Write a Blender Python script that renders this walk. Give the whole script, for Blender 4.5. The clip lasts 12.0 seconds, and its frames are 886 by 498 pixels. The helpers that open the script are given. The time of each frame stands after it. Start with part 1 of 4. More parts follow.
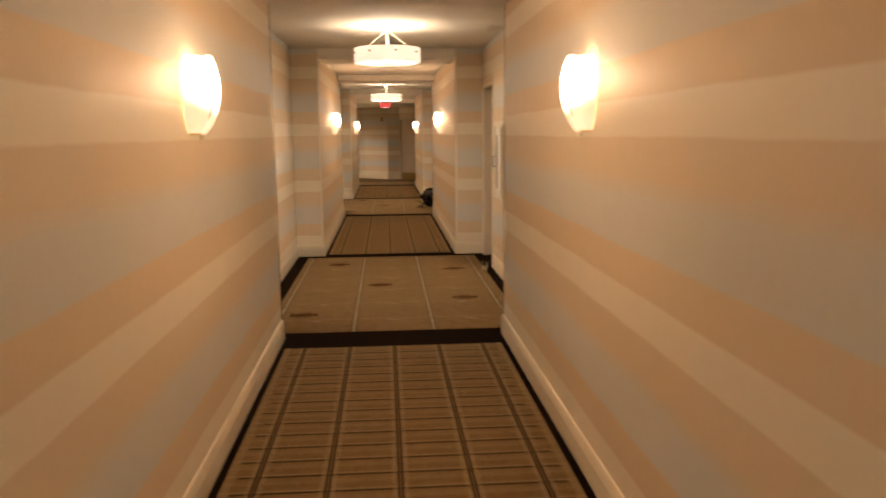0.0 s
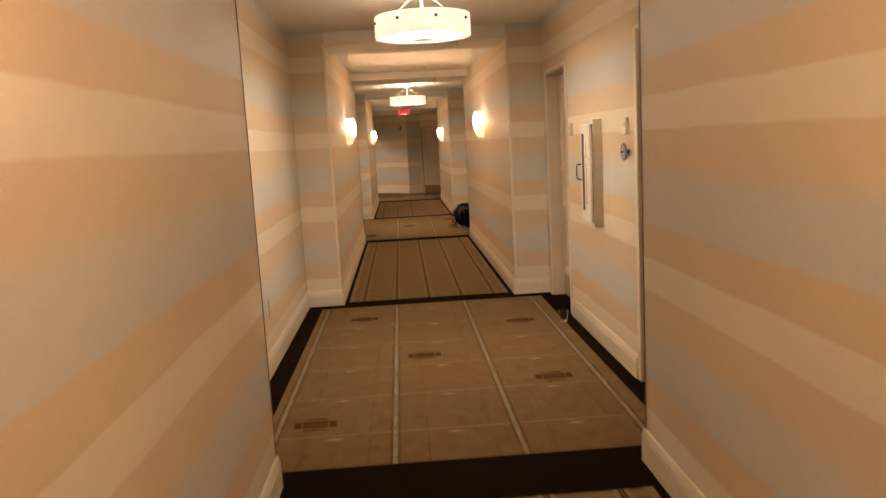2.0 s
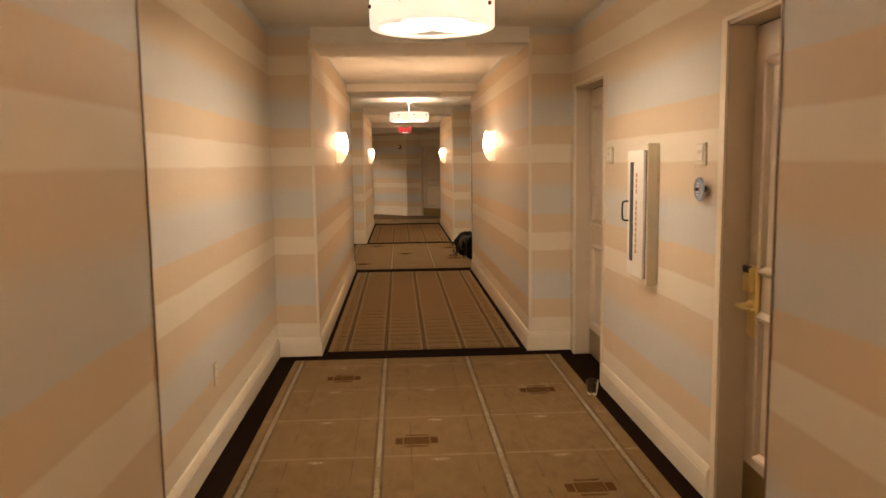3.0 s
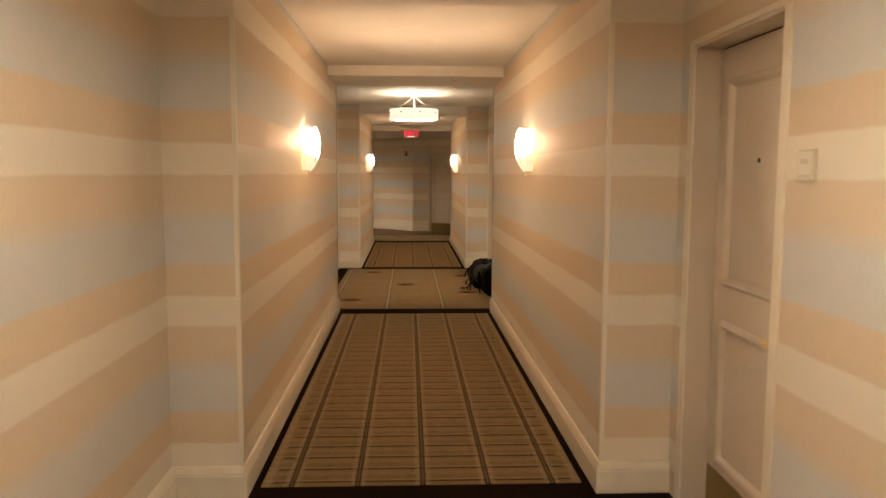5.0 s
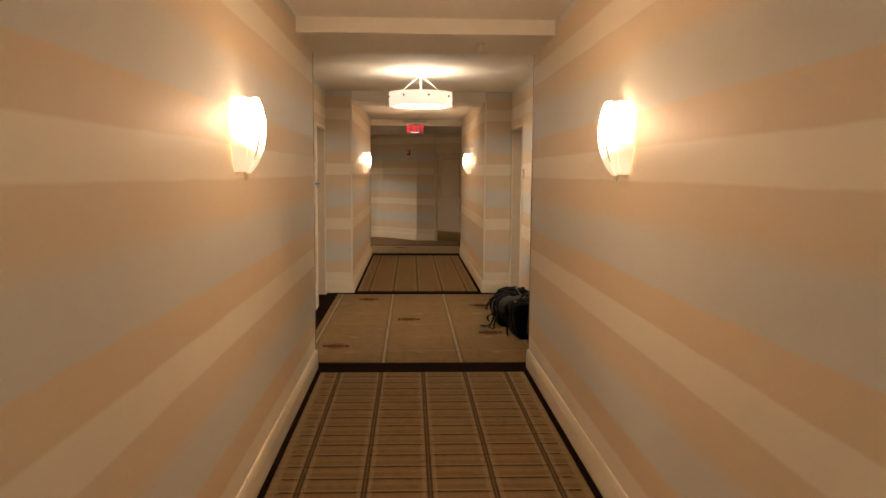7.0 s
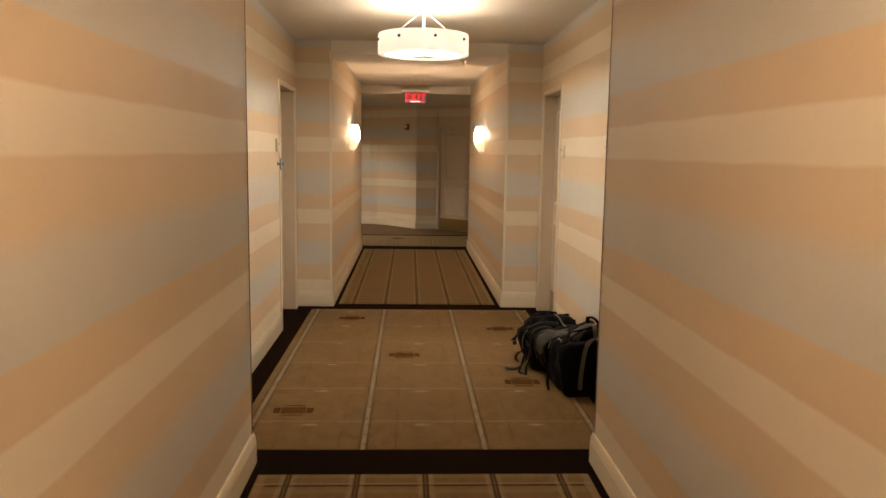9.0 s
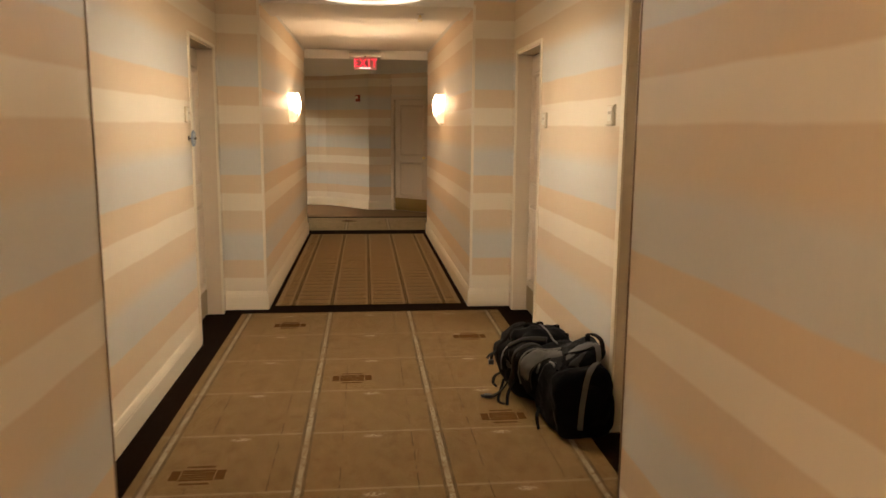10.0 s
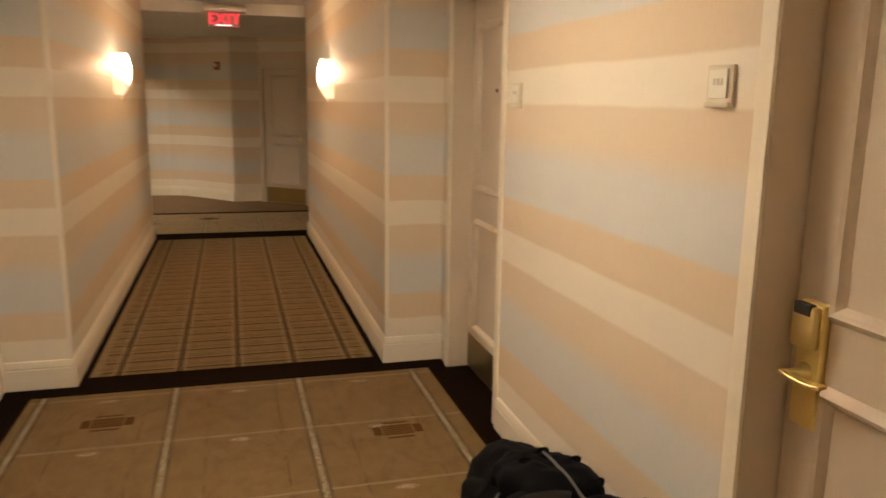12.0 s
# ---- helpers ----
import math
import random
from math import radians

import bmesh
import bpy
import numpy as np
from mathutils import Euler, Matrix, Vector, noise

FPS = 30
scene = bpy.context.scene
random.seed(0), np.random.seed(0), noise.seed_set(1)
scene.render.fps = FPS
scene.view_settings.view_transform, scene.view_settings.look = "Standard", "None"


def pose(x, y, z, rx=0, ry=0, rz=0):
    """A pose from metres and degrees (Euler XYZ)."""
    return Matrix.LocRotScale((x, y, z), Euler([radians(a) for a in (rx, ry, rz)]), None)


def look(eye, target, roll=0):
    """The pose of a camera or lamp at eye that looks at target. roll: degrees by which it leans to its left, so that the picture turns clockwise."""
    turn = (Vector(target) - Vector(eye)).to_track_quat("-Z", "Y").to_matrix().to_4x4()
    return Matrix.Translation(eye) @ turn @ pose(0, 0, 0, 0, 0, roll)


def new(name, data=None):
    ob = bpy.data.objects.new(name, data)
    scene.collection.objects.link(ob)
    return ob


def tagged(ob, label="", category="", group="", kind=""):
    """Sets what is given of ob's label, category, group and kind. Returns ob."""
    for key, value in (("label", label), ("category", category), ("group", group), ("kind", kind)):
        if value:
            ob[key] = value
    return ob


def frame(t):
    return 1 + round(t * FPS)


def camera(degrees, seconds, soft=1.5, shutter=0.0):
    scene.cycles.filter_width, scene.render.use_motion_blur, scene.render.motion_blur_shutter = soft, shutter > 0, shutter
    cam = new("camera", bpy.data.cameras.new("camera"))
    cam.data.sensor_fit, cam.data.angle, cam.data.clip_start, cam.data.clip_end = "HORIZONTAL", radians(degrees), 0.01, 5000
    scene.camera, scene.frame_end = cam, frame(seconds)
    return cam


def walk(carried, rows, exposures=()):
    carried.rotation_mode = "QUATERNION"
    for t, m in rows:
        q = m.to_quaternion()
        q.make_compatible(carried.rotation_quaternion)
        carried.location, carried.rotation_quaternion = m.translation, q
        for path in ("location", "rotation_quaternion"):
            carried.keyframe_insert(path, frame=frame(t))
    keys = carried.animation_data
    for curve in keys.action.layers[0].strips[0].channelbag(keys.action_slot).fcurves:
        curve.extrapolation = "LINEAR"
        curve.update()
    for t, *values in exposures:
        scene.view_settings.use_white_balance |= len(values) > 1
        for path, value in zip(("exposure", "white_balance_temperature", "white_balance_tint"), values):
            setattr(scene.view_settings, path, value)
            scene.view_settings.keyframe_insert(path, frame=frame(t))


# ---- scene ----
from mathutils.bvhtree import BVHTree

cam = camera(60.9, 12.0, shutter=0.3)
PATH = [
    (0, (0.111, 1.666, 1.552), (0.258, 3.638, 1.248), -0.5),
    (0.5, (0.035, 2.275, 1.521), (-0.014, 4.254, 1.239), 1.0),
    (1, (0.047, 2.857, 1.498), (0.191, 4.833, 1.219), -1.0),
    (1.5, (-0.032, 3.496, 1.506), (0.017, 5.467, 1.173), 0.3),
    (2, (-0.062, 4.043, 1.525), (0.038, 6.021, 1.245), -3.1),
    (2.5, (-0.042, 4.699, 1.521), (-0.028, 6.684, 1.272), 0.4),
    (3, (-0.039, 5.301, 1.538), (0.074, 7.285, 1.312), -0.7),
    (3.5, (-0.004, 5.982, 1.542), (0.091, 7.969, 1.337), 0.6),
    (5.5, (0.085, 8.43, 1.552), (0.165, 10.419, 1.3515), -0.1),
    (6, (0.066, 9.04, 1.556), (0.102, 11.031, 1.366), 0.5),
    (6.5, (0.088, 9.61, 1.545), (0.196, 11.599, 1.36), -0.6),
    (7, (0.05, 10.2, 1.56), (0.136, 12.189, 1.36), 0.4),
    (9, (0.061, 12.523, 1.552), (0.151, 14.504, 1.296), 0.9),
    (9.5, (0.034, 13.119, 1.531), (0.099, 15.096, 1.236), 0.4),
    (10, (0.12, 13.712, 1.518), (0.324, 15.676, 1.199), 0.5),
    (10.5, (0.099, 14.267, 1.515), (0.332, 16.231, 1.221), 1.8),
    (11, (0.121, 14.76, 1.505), (0.453, 16.709, 1.209), 0.5),
    (11.5, (0.125, 15.277, 1.518), (0.414, 17.228, 1.189), 1.2),
    (12, (0.154, 15.74, 1.533), (0.687, 17.63, 1.153), 0.9),
]
walk(cam, [(t, look(eye, target, roll)) for t, eye, target, roll in PATH],
     exposures=[(0.0, 1.43, 7000, 17), (0.5, 1.34, 7000, 18), (1.0, 1.15, 7000, 18), (2.0, 1.46, 6950, 18), (3.5, 1.42, 6800, 16), (5.5, 1.48, 6550, 13), (7.0, 1.32, 6550, 14), (9.0, 1.42, 6450, 12), (9.5, 1.56, 6450, 11), (10.0, 1.64, 6450, 9), (12.0, 1.60, 6450, 11)])

# ---- world: windowless corridor, lit by its lamps and two added unseen pendants ----
world = bpy.data.worlds.new("world")
world.use_nodes = True
world.node_tree.nodes["Background"].inputs[0].default_value = (0.02, 0.018, 0.016, 1)
world.node_tree.nodes["Background"].inputs[1].default_value = 0.2
scene.world = world

WARM, SOFT = (1.0, 0.70, 0.47), (1.0, 0.86, 0.70)
SCONCE_GLOW, SCONCE_BULB = 128.0, 0.38
DRUM_GLOW, DISH_GLOW, PENDANT_BULB = 0.36, 84.0, 5.4

# ---- plan, metres ----
CX = 0.15                      # middle of the corridor
NL, NR = -0.705, 1.005         # narrow stretch walls
BL, BR = -1.04, 1.345          # bay walls
OUT = 0.30                     # wall thickness behind the bay walls
H_BAY, H_NAR, H_BEAM = 2.60, 2.575, 2.475
NARROWS = [(2.53, 7.34), (11.33, 16.135), (19.99, 24.55)]
BAYS = [(-1.3, 2.53), (7.34, 11.33), (16.135, 19.99)]
DOOR_H = 2.10
TOP = 2.90


# ---- materials ----
class Nodes:
    def __init__(self, name):
        self.m = bpy.data.materials.new(name)
        self.m.use_nodes = True
        self.t = self.m.node_tree
        self.b = self.t.nodes["Principled BSDF"]

    def n(self, kind, **inputs):
        node = self.t.nodes.new(kind)
        for key, v in inputs.items():
            if key.startswith("p_"):
                if key == "p_op":
                    node.operation = v
                elif key == "p_type":
                    node.data_type = v
                elif key == "p_blend":
                    node.blend_type = v
                continue
            sock = node.inputs[int(key[1:])] if key[0] == "i" and key[1:].isdigit() else node.inputs[key]
            if isinstance(v, bpy.types.NodeSocket):
                self.t.links.new(v, sock)
            else:
                sock.default_value = v
        return node

    def math(self, op, a, b=0.0, c=0.0):
        return self.n("ShaderNodeMath", p_op=op, i0=a, i1=b, i2=c).outputs[0]

    def coords(self):
        tc = self.n("ShaderNodeTexCoord")
        return tc.outputs["Object"]

    def xyz(self, v):
        return self.n("ShaderNodeSeparateXYZ", i0=v).outputs

    def noise(self, v, scale, detail=3.0, rough=0.55, stretch=None):
        if stretch:
            v = self.n("ShaderNodeMapping", Vector=v, Scale=stretch).outputs[0]
        return self.n("ShaderNodeTexNoise", Vector=v, Scale=scale, Detail=detail, Roughness=rough).outputs[0]

    def mix(self, f, a, b, blend="MIX"):
        node = self.t.nodes.new("ShaderNodeMix")
        node.data_type, node.blend_type = "RGBA", blend
        for i, v in ((0, f), (6, a), (7, b)):
            if isinstance(v, bpy.types.NodeSocket):
                self.t.links.new(v, node.inputs[i])
            elif i == 0:
                node.inputs[0].default_value = v
            else:
                node.inputs[i].default_value = (*v, 1)
        return node.outputs[2]

    def ramp(self, f, stops):
        node = self.n("ShaderNodeValToRGB", Fac=f)
        els = node.color_ramp.elements
        while len(els) < len(stops):
            els.new(0.5)
        for e, (p, c) in zip(els, stops):
            e.position, e.color = p, (*c, 1)
        return node.outputs[0]

    def near(self, v, centre, half, soft):
        """1 within half of centre, falling to 0 over soft."""
        d = self.math("ABSOLUTE", self.math("SUBTRACT", v, centre))
        return self.n("ShaderNodeMapRange", Value=d, **{"From Min": half, "From Max": half + soft, "To Min": 1.0, "To Max": 0.0}).outputs[0]

    def bump(self, h, strength, dist):
        node = self.n("ShaderNodeBump", Strength=strength, Distance=dist, Height=h)
        self.t.links.new(node.outputs[0], self.b.inputs["Normal"])

    def base(self, c):
        if isinstance(c, bpy.types.NodeSocket):
            self.t.links.new(c, self.b.inputs["Base Color"])
        else:
            self.b.inputs["Base Color"].default_value = (*c, 1)

    def rough(self, r, metal=0.0):
        if isinstance(r, bpy.types.NodeSocket):
            self.t.links.new(r, self.b.inputs["Roughness"])
        else:
            self.b.inputs["Roughness"].default_value = r
        self.b.inputs["Metallic"].default_value = metal


def plain(name, colour, rough, metal=0.0, grain=40.0, vary=0.12, bump=0.1, dist=0.002, spec=0.5):
    k = Nodes(name)
    v = k.coords()
    a = k.noise(v, grain, 4)
    b = k.noise(v, grain / 12, 2)
    f = k.math("ADD", k.math("MULTIPLY", a, 0.5), k.math("MULTIPLY", b, 0.5))
    k.base(k.mix(f, [c * (1 - vary) for c in colour], [min(1, c * (1 + vary)) for c in colour]))
    k.rough(k.math("ADD", rough - 0.06, k.math("MULTIPLY", b, 0.12)), metal)
    if bump:
        k.bump(a, bump, dist)
    k.b.inputs["Specular IOR Level"].default_value = spec
    return k.m


def wallpaper():
    k = Nodes("striped_wallpaper")
    v = k.coords()
    z = k.xyz(v)[2]
    wob = k.math("MULTIPLY", k.math("SUBTRACT", k.noise(v, 2.2, 3), 0.5), 0.022)
    f = k.math("FRACT", k.math("DIVIDE", k.math("SUBTRACT", k.math("ADD", z, wob), 0.275 - 7.03), 0.703))
    tan, tan_b, blue, cream = (0.67, 0.515, 0.335), (0.67, 0.525, 0.355), (0.58, 0.585, 0.56), (0.79, 0.71, 0.57)
    col = k.ramp(f, [(0, tan), (0.198, tan), (0.214, blue), (0.47, blue), (0.60, tan_b), (0.78, tan_b), (0.797, cream), (0.985, cream), (1, tan)])
    wash = k.noise(v, 1.6, 4, 0.6, (1, 1, 2.4))
    col = k.mix(k.math("MULTIPLY", wash, 0.36), col, (0.66, 0.58, 0.46))
    fibre = k.noise(v, 160, 2, 0.5, (1, 1, 0.12))
    col = k.mix(k.math("MULTIPLY", fibre, 0.16), col, (0.86, 0.78, 0.66))
    k.base(col)
    k.rough(k.math("ADD", 0.46, k.math("MULTIPLY", k.noise(v, 5, 3), 0.16)))
    k.b.inputs["Specular IOR Level"].default_value = 0.35
    k.bump(fibre, 0.12, 0.001)
    return k.m


def ground(k, v, col):
    """Uneven dye, weave and worn patches of the carpet's ground colour."""
    weave = k.noise(v, 60, 3, 0.6, (1, 5, 1))
    wear = k.noise(v, 1.7, 4)
    col = k.mix(k.math("MULTIPLY", weave, 0.35), col, [c * 1.45 for c in col])
    col = k.mix(k.math("MULTIPLY", wear, 0.5), col, [c * 0.62 for c in BROWN])
    scuff = k.n("ShaderNodeMapRange", Value=k.noise(v, 5.5, 5, 0.65), **{"From Min": 0.5, "From Max": 0.72, "To Min": 0.0, "To Max": 0.45}).outputs[0]
    col = k.mix(scuff, col, (0.29, 0.175, 0.085))
    soil = k.n("ShaderNodeMapRange", Value=k.noise(v, 13, 5, 0.7, (1, 0.6, 1)), **{"From Min": 0.46, "From Max": 0.70, "To Min": 0.0, "To Max": 0.55}).outputs[0]
    return k.mix(soil, col, (0.135, 0.070, 0.028))


def pile(k, v, col, shade=(0.06, 0.036, 0.018)):
    """Cut-pile carpet: fine tufts over the woven pattern."""
    tuft = k.noise(v, 420, 2, 0.6)
    col = k.mix(k.math("MULTIPLY", tuft, 0.35), col, shade)
    k.base(col)
    k.rough(1.0)
    k.b.inputs["Specular IOR Level"].default_value = 0.04
    nap(k)
    k.bump(tuft, 0.6, 0.004)


def nap(k):
    """Fibre ends that catch the light at a shallow view."""
    k.b.inputs["Sheen Weight"].default_value = 0.34
    k.b.inputs["Sheen Roughness"].default_value = 0.30
    k.b.inputs["Sheen Tint"].default_value = (0.82, 0.66, 0.40, 1)


BROWN, PALE = (0.225, 0.142, 0.062), (0.40, 0.30, 0.165)


def carpet_ladder():
    k = Nodes("ladder_carpet")
    v = k.coords()
    x, y, _ = k.xyz(v)
    wob = k.math("MULTIPLY", k.math("SUBTRACT", k.noise(v, 40, 2), 0.5), 0.006)
    x, y = k.math("ADD", x, wob), k.math("ADD", y, wob)
    col = ground(k, v, BROWN)
    px, py = 0.325, 0.1625
    u = k.math("SUBTRACT", k.math("FRACT", k.math("ADD", k.math("DIVIDE", x, px), 10.5)), 0.5)
    u = k.math("ABSOLUTE", k.math("MULTIPLY", u, px))
    inside = k.math("LESS_THAN", k.math("ABSOLUTE", x), 0.745)
    dash = k.math("GREATER_THAN", k.noise(v, 26, 2, 0.5, (3, 0.6, 1)), 0.44)
    # pale yarn beside each warp stripe
    halo = k.math("MULTIPLY", k.math("MULTIPLY", k.near(u, 0.026, 0.007, 0.010), inside), k.math("ADD", 0.12, k.math("MULTIPLY", dash, 0.34)))
    col = k.mix(halo, col, PALE)
    # weft rungs: a dark thread with a pale one behind it, broken at the stripes
    row = k.math("SUBTRACT", k.math("FRACT", k.math("ADD", k.math("DIVIDE", y, py), 50.5)), 0.5)
    row = k.math("MULTIPLY", row, py)
    col = k.mix(k.math("MULTIPLY", k.near(row, 0.017, 0.005, 0.006), 0.55), col, PALE)
    col = k.mix(k.math("MULTIPLY", k.near(row, -0.060, 0.010, 0.030), 0.22), col, PALE)
    rung_in = k.math("LESS_THAN", k.math("ABSOLUTE", k.math("ADD", x, k.math("MULTIPLY", k.math("SUBTRACT", k.noise(v, 5, 1, 0.5, (0.01, 1, 1)), 0.5), 0.10))), 0.745)
    fade = k.math("ADD", 0.70, k.math("MULTIPLY", k.noise(v, 14, 3, 0.6, (0.4, 2, 1)), 0.6))
    rung = k.math("MULTIPLY", k.near(row, 0.0, 0.0080, 0.003), k.math("MULTIPLY", rung_in, k.math("MINIMUM", fade, 1.0)))
    rung = k.math("MULTIPLY", rung, k.math("SUBTRACT", 1.0, k.math("MULTIPLY", k.near(u, 0.026, 0.006, 0.006), 0.6)))
    col = k.mix(rung, col, (0.022, 0.009, 0.003))
    # warp stripe: two dark threads with a brown one between
    worn = k.math("MINIMUM", 1.0, k.math("ADD", 0.6, k.math("MULTIPLY", k.noise(v, 9, 3, 0.6), 0.6)))
    core = k.math("MULTIPLY", k.near(u, 0.0, 0.006, 0.003), k.math("MULTIPLY", inside, 0.6))
    col = k.mix(core, col, (0.085, 0.048, 0.020))
    line = k.math("MULTIPLY", k.near(u, 0.0090, 0.0040, 0.003), k.math("MULTIPLY", inside, worn))
    col = k.mix(line, col, (0.032, 0.017, 0.007))
    edge = k.near(k.math("ABSOLUTE", x), 0.775, 0.012, 0.012)
    col = k.mix(k.math("MULTIPLY", edge, 0.4), col, PALE)
    pile(k, v, col)
    return k.m


def carpet_grid(name="grid_carpet", base=BROWN):
    k = Nodes(name)
    v = k.coords()
    x, y, _ = k.xyz(v)
    wob = k.math("MULTIPLY", k.math("SUBTRACT", k.noise(v, 30, 2), 0.5), 0.010)
    x, y = k.math("ADD", x, wob), k.math("ADD", y, wob)
    col = ground(k, v, base)
    px, py = 0.645, 0.608
    cu = k.math("FRACT", k.math("ADD", k.math("DIVIDE", x, px), 10.5))          # 0.5 is mid-cell at x = 0
    u = k.math("MULTIPLY", k.math("SUBTRACT", cu, 0.5), px)                     # from the middle of a cell
    cv = k.math("FRACT", k.math("ADD", k.math("DIVIDE", y, py), 20.5))
    w = k.math("MULTIPLY", k.math("SUBTRACT", cv, 0.5), py)                     # from a cross line
    speck = k.noise(v, 90, 2)
    dash = k.math("GREATER_THAN", k.noise(v, 60, 2, 0.5, (0.5, 2.5, 1)), 0.48)
    # thin dark threads in each cell
    thread = k.math("MAXIMUM", k.near(u, -0.15, 0.002, 0.003), k.near(u, 0.19, 0.002, 0.003))
    gaps = k.math("GREATER_THAN", k.noise(v, 7, 2, 0.5, (0.3, 1, 1)), 0.47)
    col = k.mix(k.math("MULTIPLY", k.math("MULTIPLY", thread, gaps), 0.55), col, (0.07, 0.04, 0.02))
    # pale cross lines
    cross = k.math("MULTIPLY", k.near(w, 0.0, 0.004, 0.007), k.math("ADD", 0.0, k.math("MULTIPLY", k.noise(v, 9, 3), 0.75)))
    col = k.mix(cross, col, (0.47, 0.38, 0.24))
    # small pale dabs beside the cross lines
    du, dv = k.math("DIVIDE", u, 0.052), k.math("DIVIDE", k.math("ADD", w, 0.055), 0.022)
    r = k.math("ADD", k.math("MULTIPLY", du, du), k.math("MULTIPLY", dv, dv))
    dab = k.n("ShaderNodeMapRange", Value=r, **{"From Min": 0.3, "From Max": 1.2, "To Min": 0.6, "To Max": 0.0}).outputs[0]
    col = k.mix(k.math("MULTIPLY", dab, k.math("GREATER_THAN", speck, 0.47)), col, (0.55, 0.47, 0.33))
    worn = k.n("ShaderNodeMapRange", Value=k.noise(v, 3.5, 3, 0.6), **{"From Min": 0.36, "From Max": 0.62, "To Min": 0.4, "To Max": 1.0}).outputs[0]
    # column lines: pale woven band between dark edges
    e = k.math("SUBTRACT", px / 2, k.math("ABSOLUTE", u))
    col = k.mix(k.math("MULTIPLY", k.near(e, 0.020, 0.005, 0.006), k.math("MULTIPLY", worn, k.math("ADD", 0.58, k.math("MULTIPLY", dash, 0.38)))), col, (0.075, 0.055, 0.032))
    col = k.mix(k.math("MULTIPLY", k.near(e, 0.0, 0.009, 0.006), k.math("MULTIPLY", worn, k.math("MULTIPLY", k.math("GREATER_THAN", k.noise(v, 110, 2, 0.6, (0.7, 1, 1)), 0.45), 0.88))), col, (0.46, 0.42, 0.30))
    pile(k, v, col)
    return k.m


def carpet_plain(name, colour):
    k = Nodes(name)
    pile_v = k.coords()
    tuft = k.noise(pile_v, 420, 2, 0.6)
    wear = k.noise(pile_v, 3, 4)
    f = k.math("ADD", k.math("MULTIPLY", tuft, 0.6), k.math("MULTIPLY", wear, 0.4))
    k.base(k.mix(f, [c * 0.6 for c in colour], [c * 1.4 for c in colour]))
    k.rough(1.0)
    k.b.inputs["Specular IOR Level"].default_value = 0.04
    k.bump(tuft, 0.6, 0.004)
    return k.m


def alabaster(name, strength, tint, low, hot_spots=None, fall=1.6):
    """Stone with its own emission: veins dim it, and painted hot spots imitate light from within."""
    k = Nodes(name)
    v = k.coords()
    vein = k.noise(v, 9, 5, 0.6)
    k.base(k.mix(vein, (0.80, 0.72, 0.60), (0.92, 0.88, 0.80)))
    k.rough(0.35)
    f = k.n("ShaderNodeMapRange", Value=vein, **{"From Min": 0.3, "From Max": 0.7, "To Min": 0.82, "To Max": 1.08}).outputs[0]
    if hot_spots:
        total = None
        for bx, by, bz, reach in hot_spots:
            d = k.n("ShaderNodeVectorMath", p_op="DISTANCE", i0=v, i1=(bx, by, bz)).outputs["Value"]
            g = k.n("ShaderNodeMapRange", Value=d, **{"From Min": 0.0, "From Max": reach, "To Min": 1.0, "To Max": low}).outputs[0]
            g = k.math("POWER", g, fall)
            total = g if total is None else k.math("MAXIMUM", total, g)
        f = k.math("MULTIPLY", f, total)
    k.b.inputs["Emission Color"].default_value = (*tint, 1)
    k.t.links.new(k.math("MULTIPLY", f, strength), k.b.inputs["Emission Strength"])
    return k.m


def glow(name, colour, strength):
    k = Nodes(name)
    k.base(colour)
    k.b.inputs["Emission Color"].default_value = (*colour, 1)
    k.b.inputs["Emission Strength"].default_value = strength
    return k.m


def glass():
    k = Nodes("clear_glass")
    k.base((0.95, 0.97, 0.96))
    k.rough(0.03)
    k.b.inputs["Transmission Weight"].default_value = 1.0
    k.b.inputs["IOR"].default_value = 1.45
    return k.m


PAPER = wallpaper()
CEIL = plain("ceiling_paint", (0.80, 0.76, 0.68), 0.8, grain=55, vary=0.05, bump=0.15)
TRIM = plain("cream_trim_paint", (0.80, 0.72, 0.57), 0.33, grain=30, vary=0.05, bump=0.04)
BEAD = plain("buff_corner_bead", (0.78, 0.70, 0.57), 0.4, grain=30, vary=0.05, bump=0.04)
# the same bead darkened, painting the shade on corners that face away
SHADED_BEAD = plain("shaded_corner_bead", (0.20, 0.125, 0.07), 0.45, grain=30, vary=0.08, bump=0.04)
DOOR = plain("beige_door_paint", (0.62, 0.52, 0.40), 0.38, grain=24, vary=0.05, bump=0.05)
JAMB = plain("taupe_jamb_paint", (0.64, 0.54, 0.41), 0.42, grain=24, vary=0.05, bump=0.05)
LADDER, GRID = carpet_ladder(), carpet_grid()
# grid carpet with its ground lightened, painting in the lobby light
LIT_GRID = carpet_grid("lit_grid_carpet", (0.36, 0.28, 0.165))
BORDER = carpet_plain("dark_border_carpet", (0.012, 0.0062, 0.003))
LOBBY = carpet_plain("lobby_carpet", (0.21, 0.14, 0.08))
MOTIF = carpet_plain("brown_motif_yarn", (0.105, 0.050, 0.016))
BRASS = plain("satin_brass", (0.82, 0.66, 0.29), 0.32, 1.0, grain=90, vary=0.08, bump=0.03)
KICK = plain("dull_brass_plate", (0.34, 0.25, 0.11), 0.36, 1.0, grain=60, vary=0.15, bump=0.04)
STEEL = plain("brushed_nickel", (0.62, 0.58, 0.52), 0.3, 1.0, grain=90, vary=0.06, bump=0.02)
BRONZE = plain("dark_bronze", (0.12, 0.09, 0.06), 0.4, 1.0, grain=60, vary=0.1, bump=0.03)
BLACK = plain("black_plastic", (0.015, 0.014, 0.013), 0.4, grain=60, vary=0.2, bump=0.05)
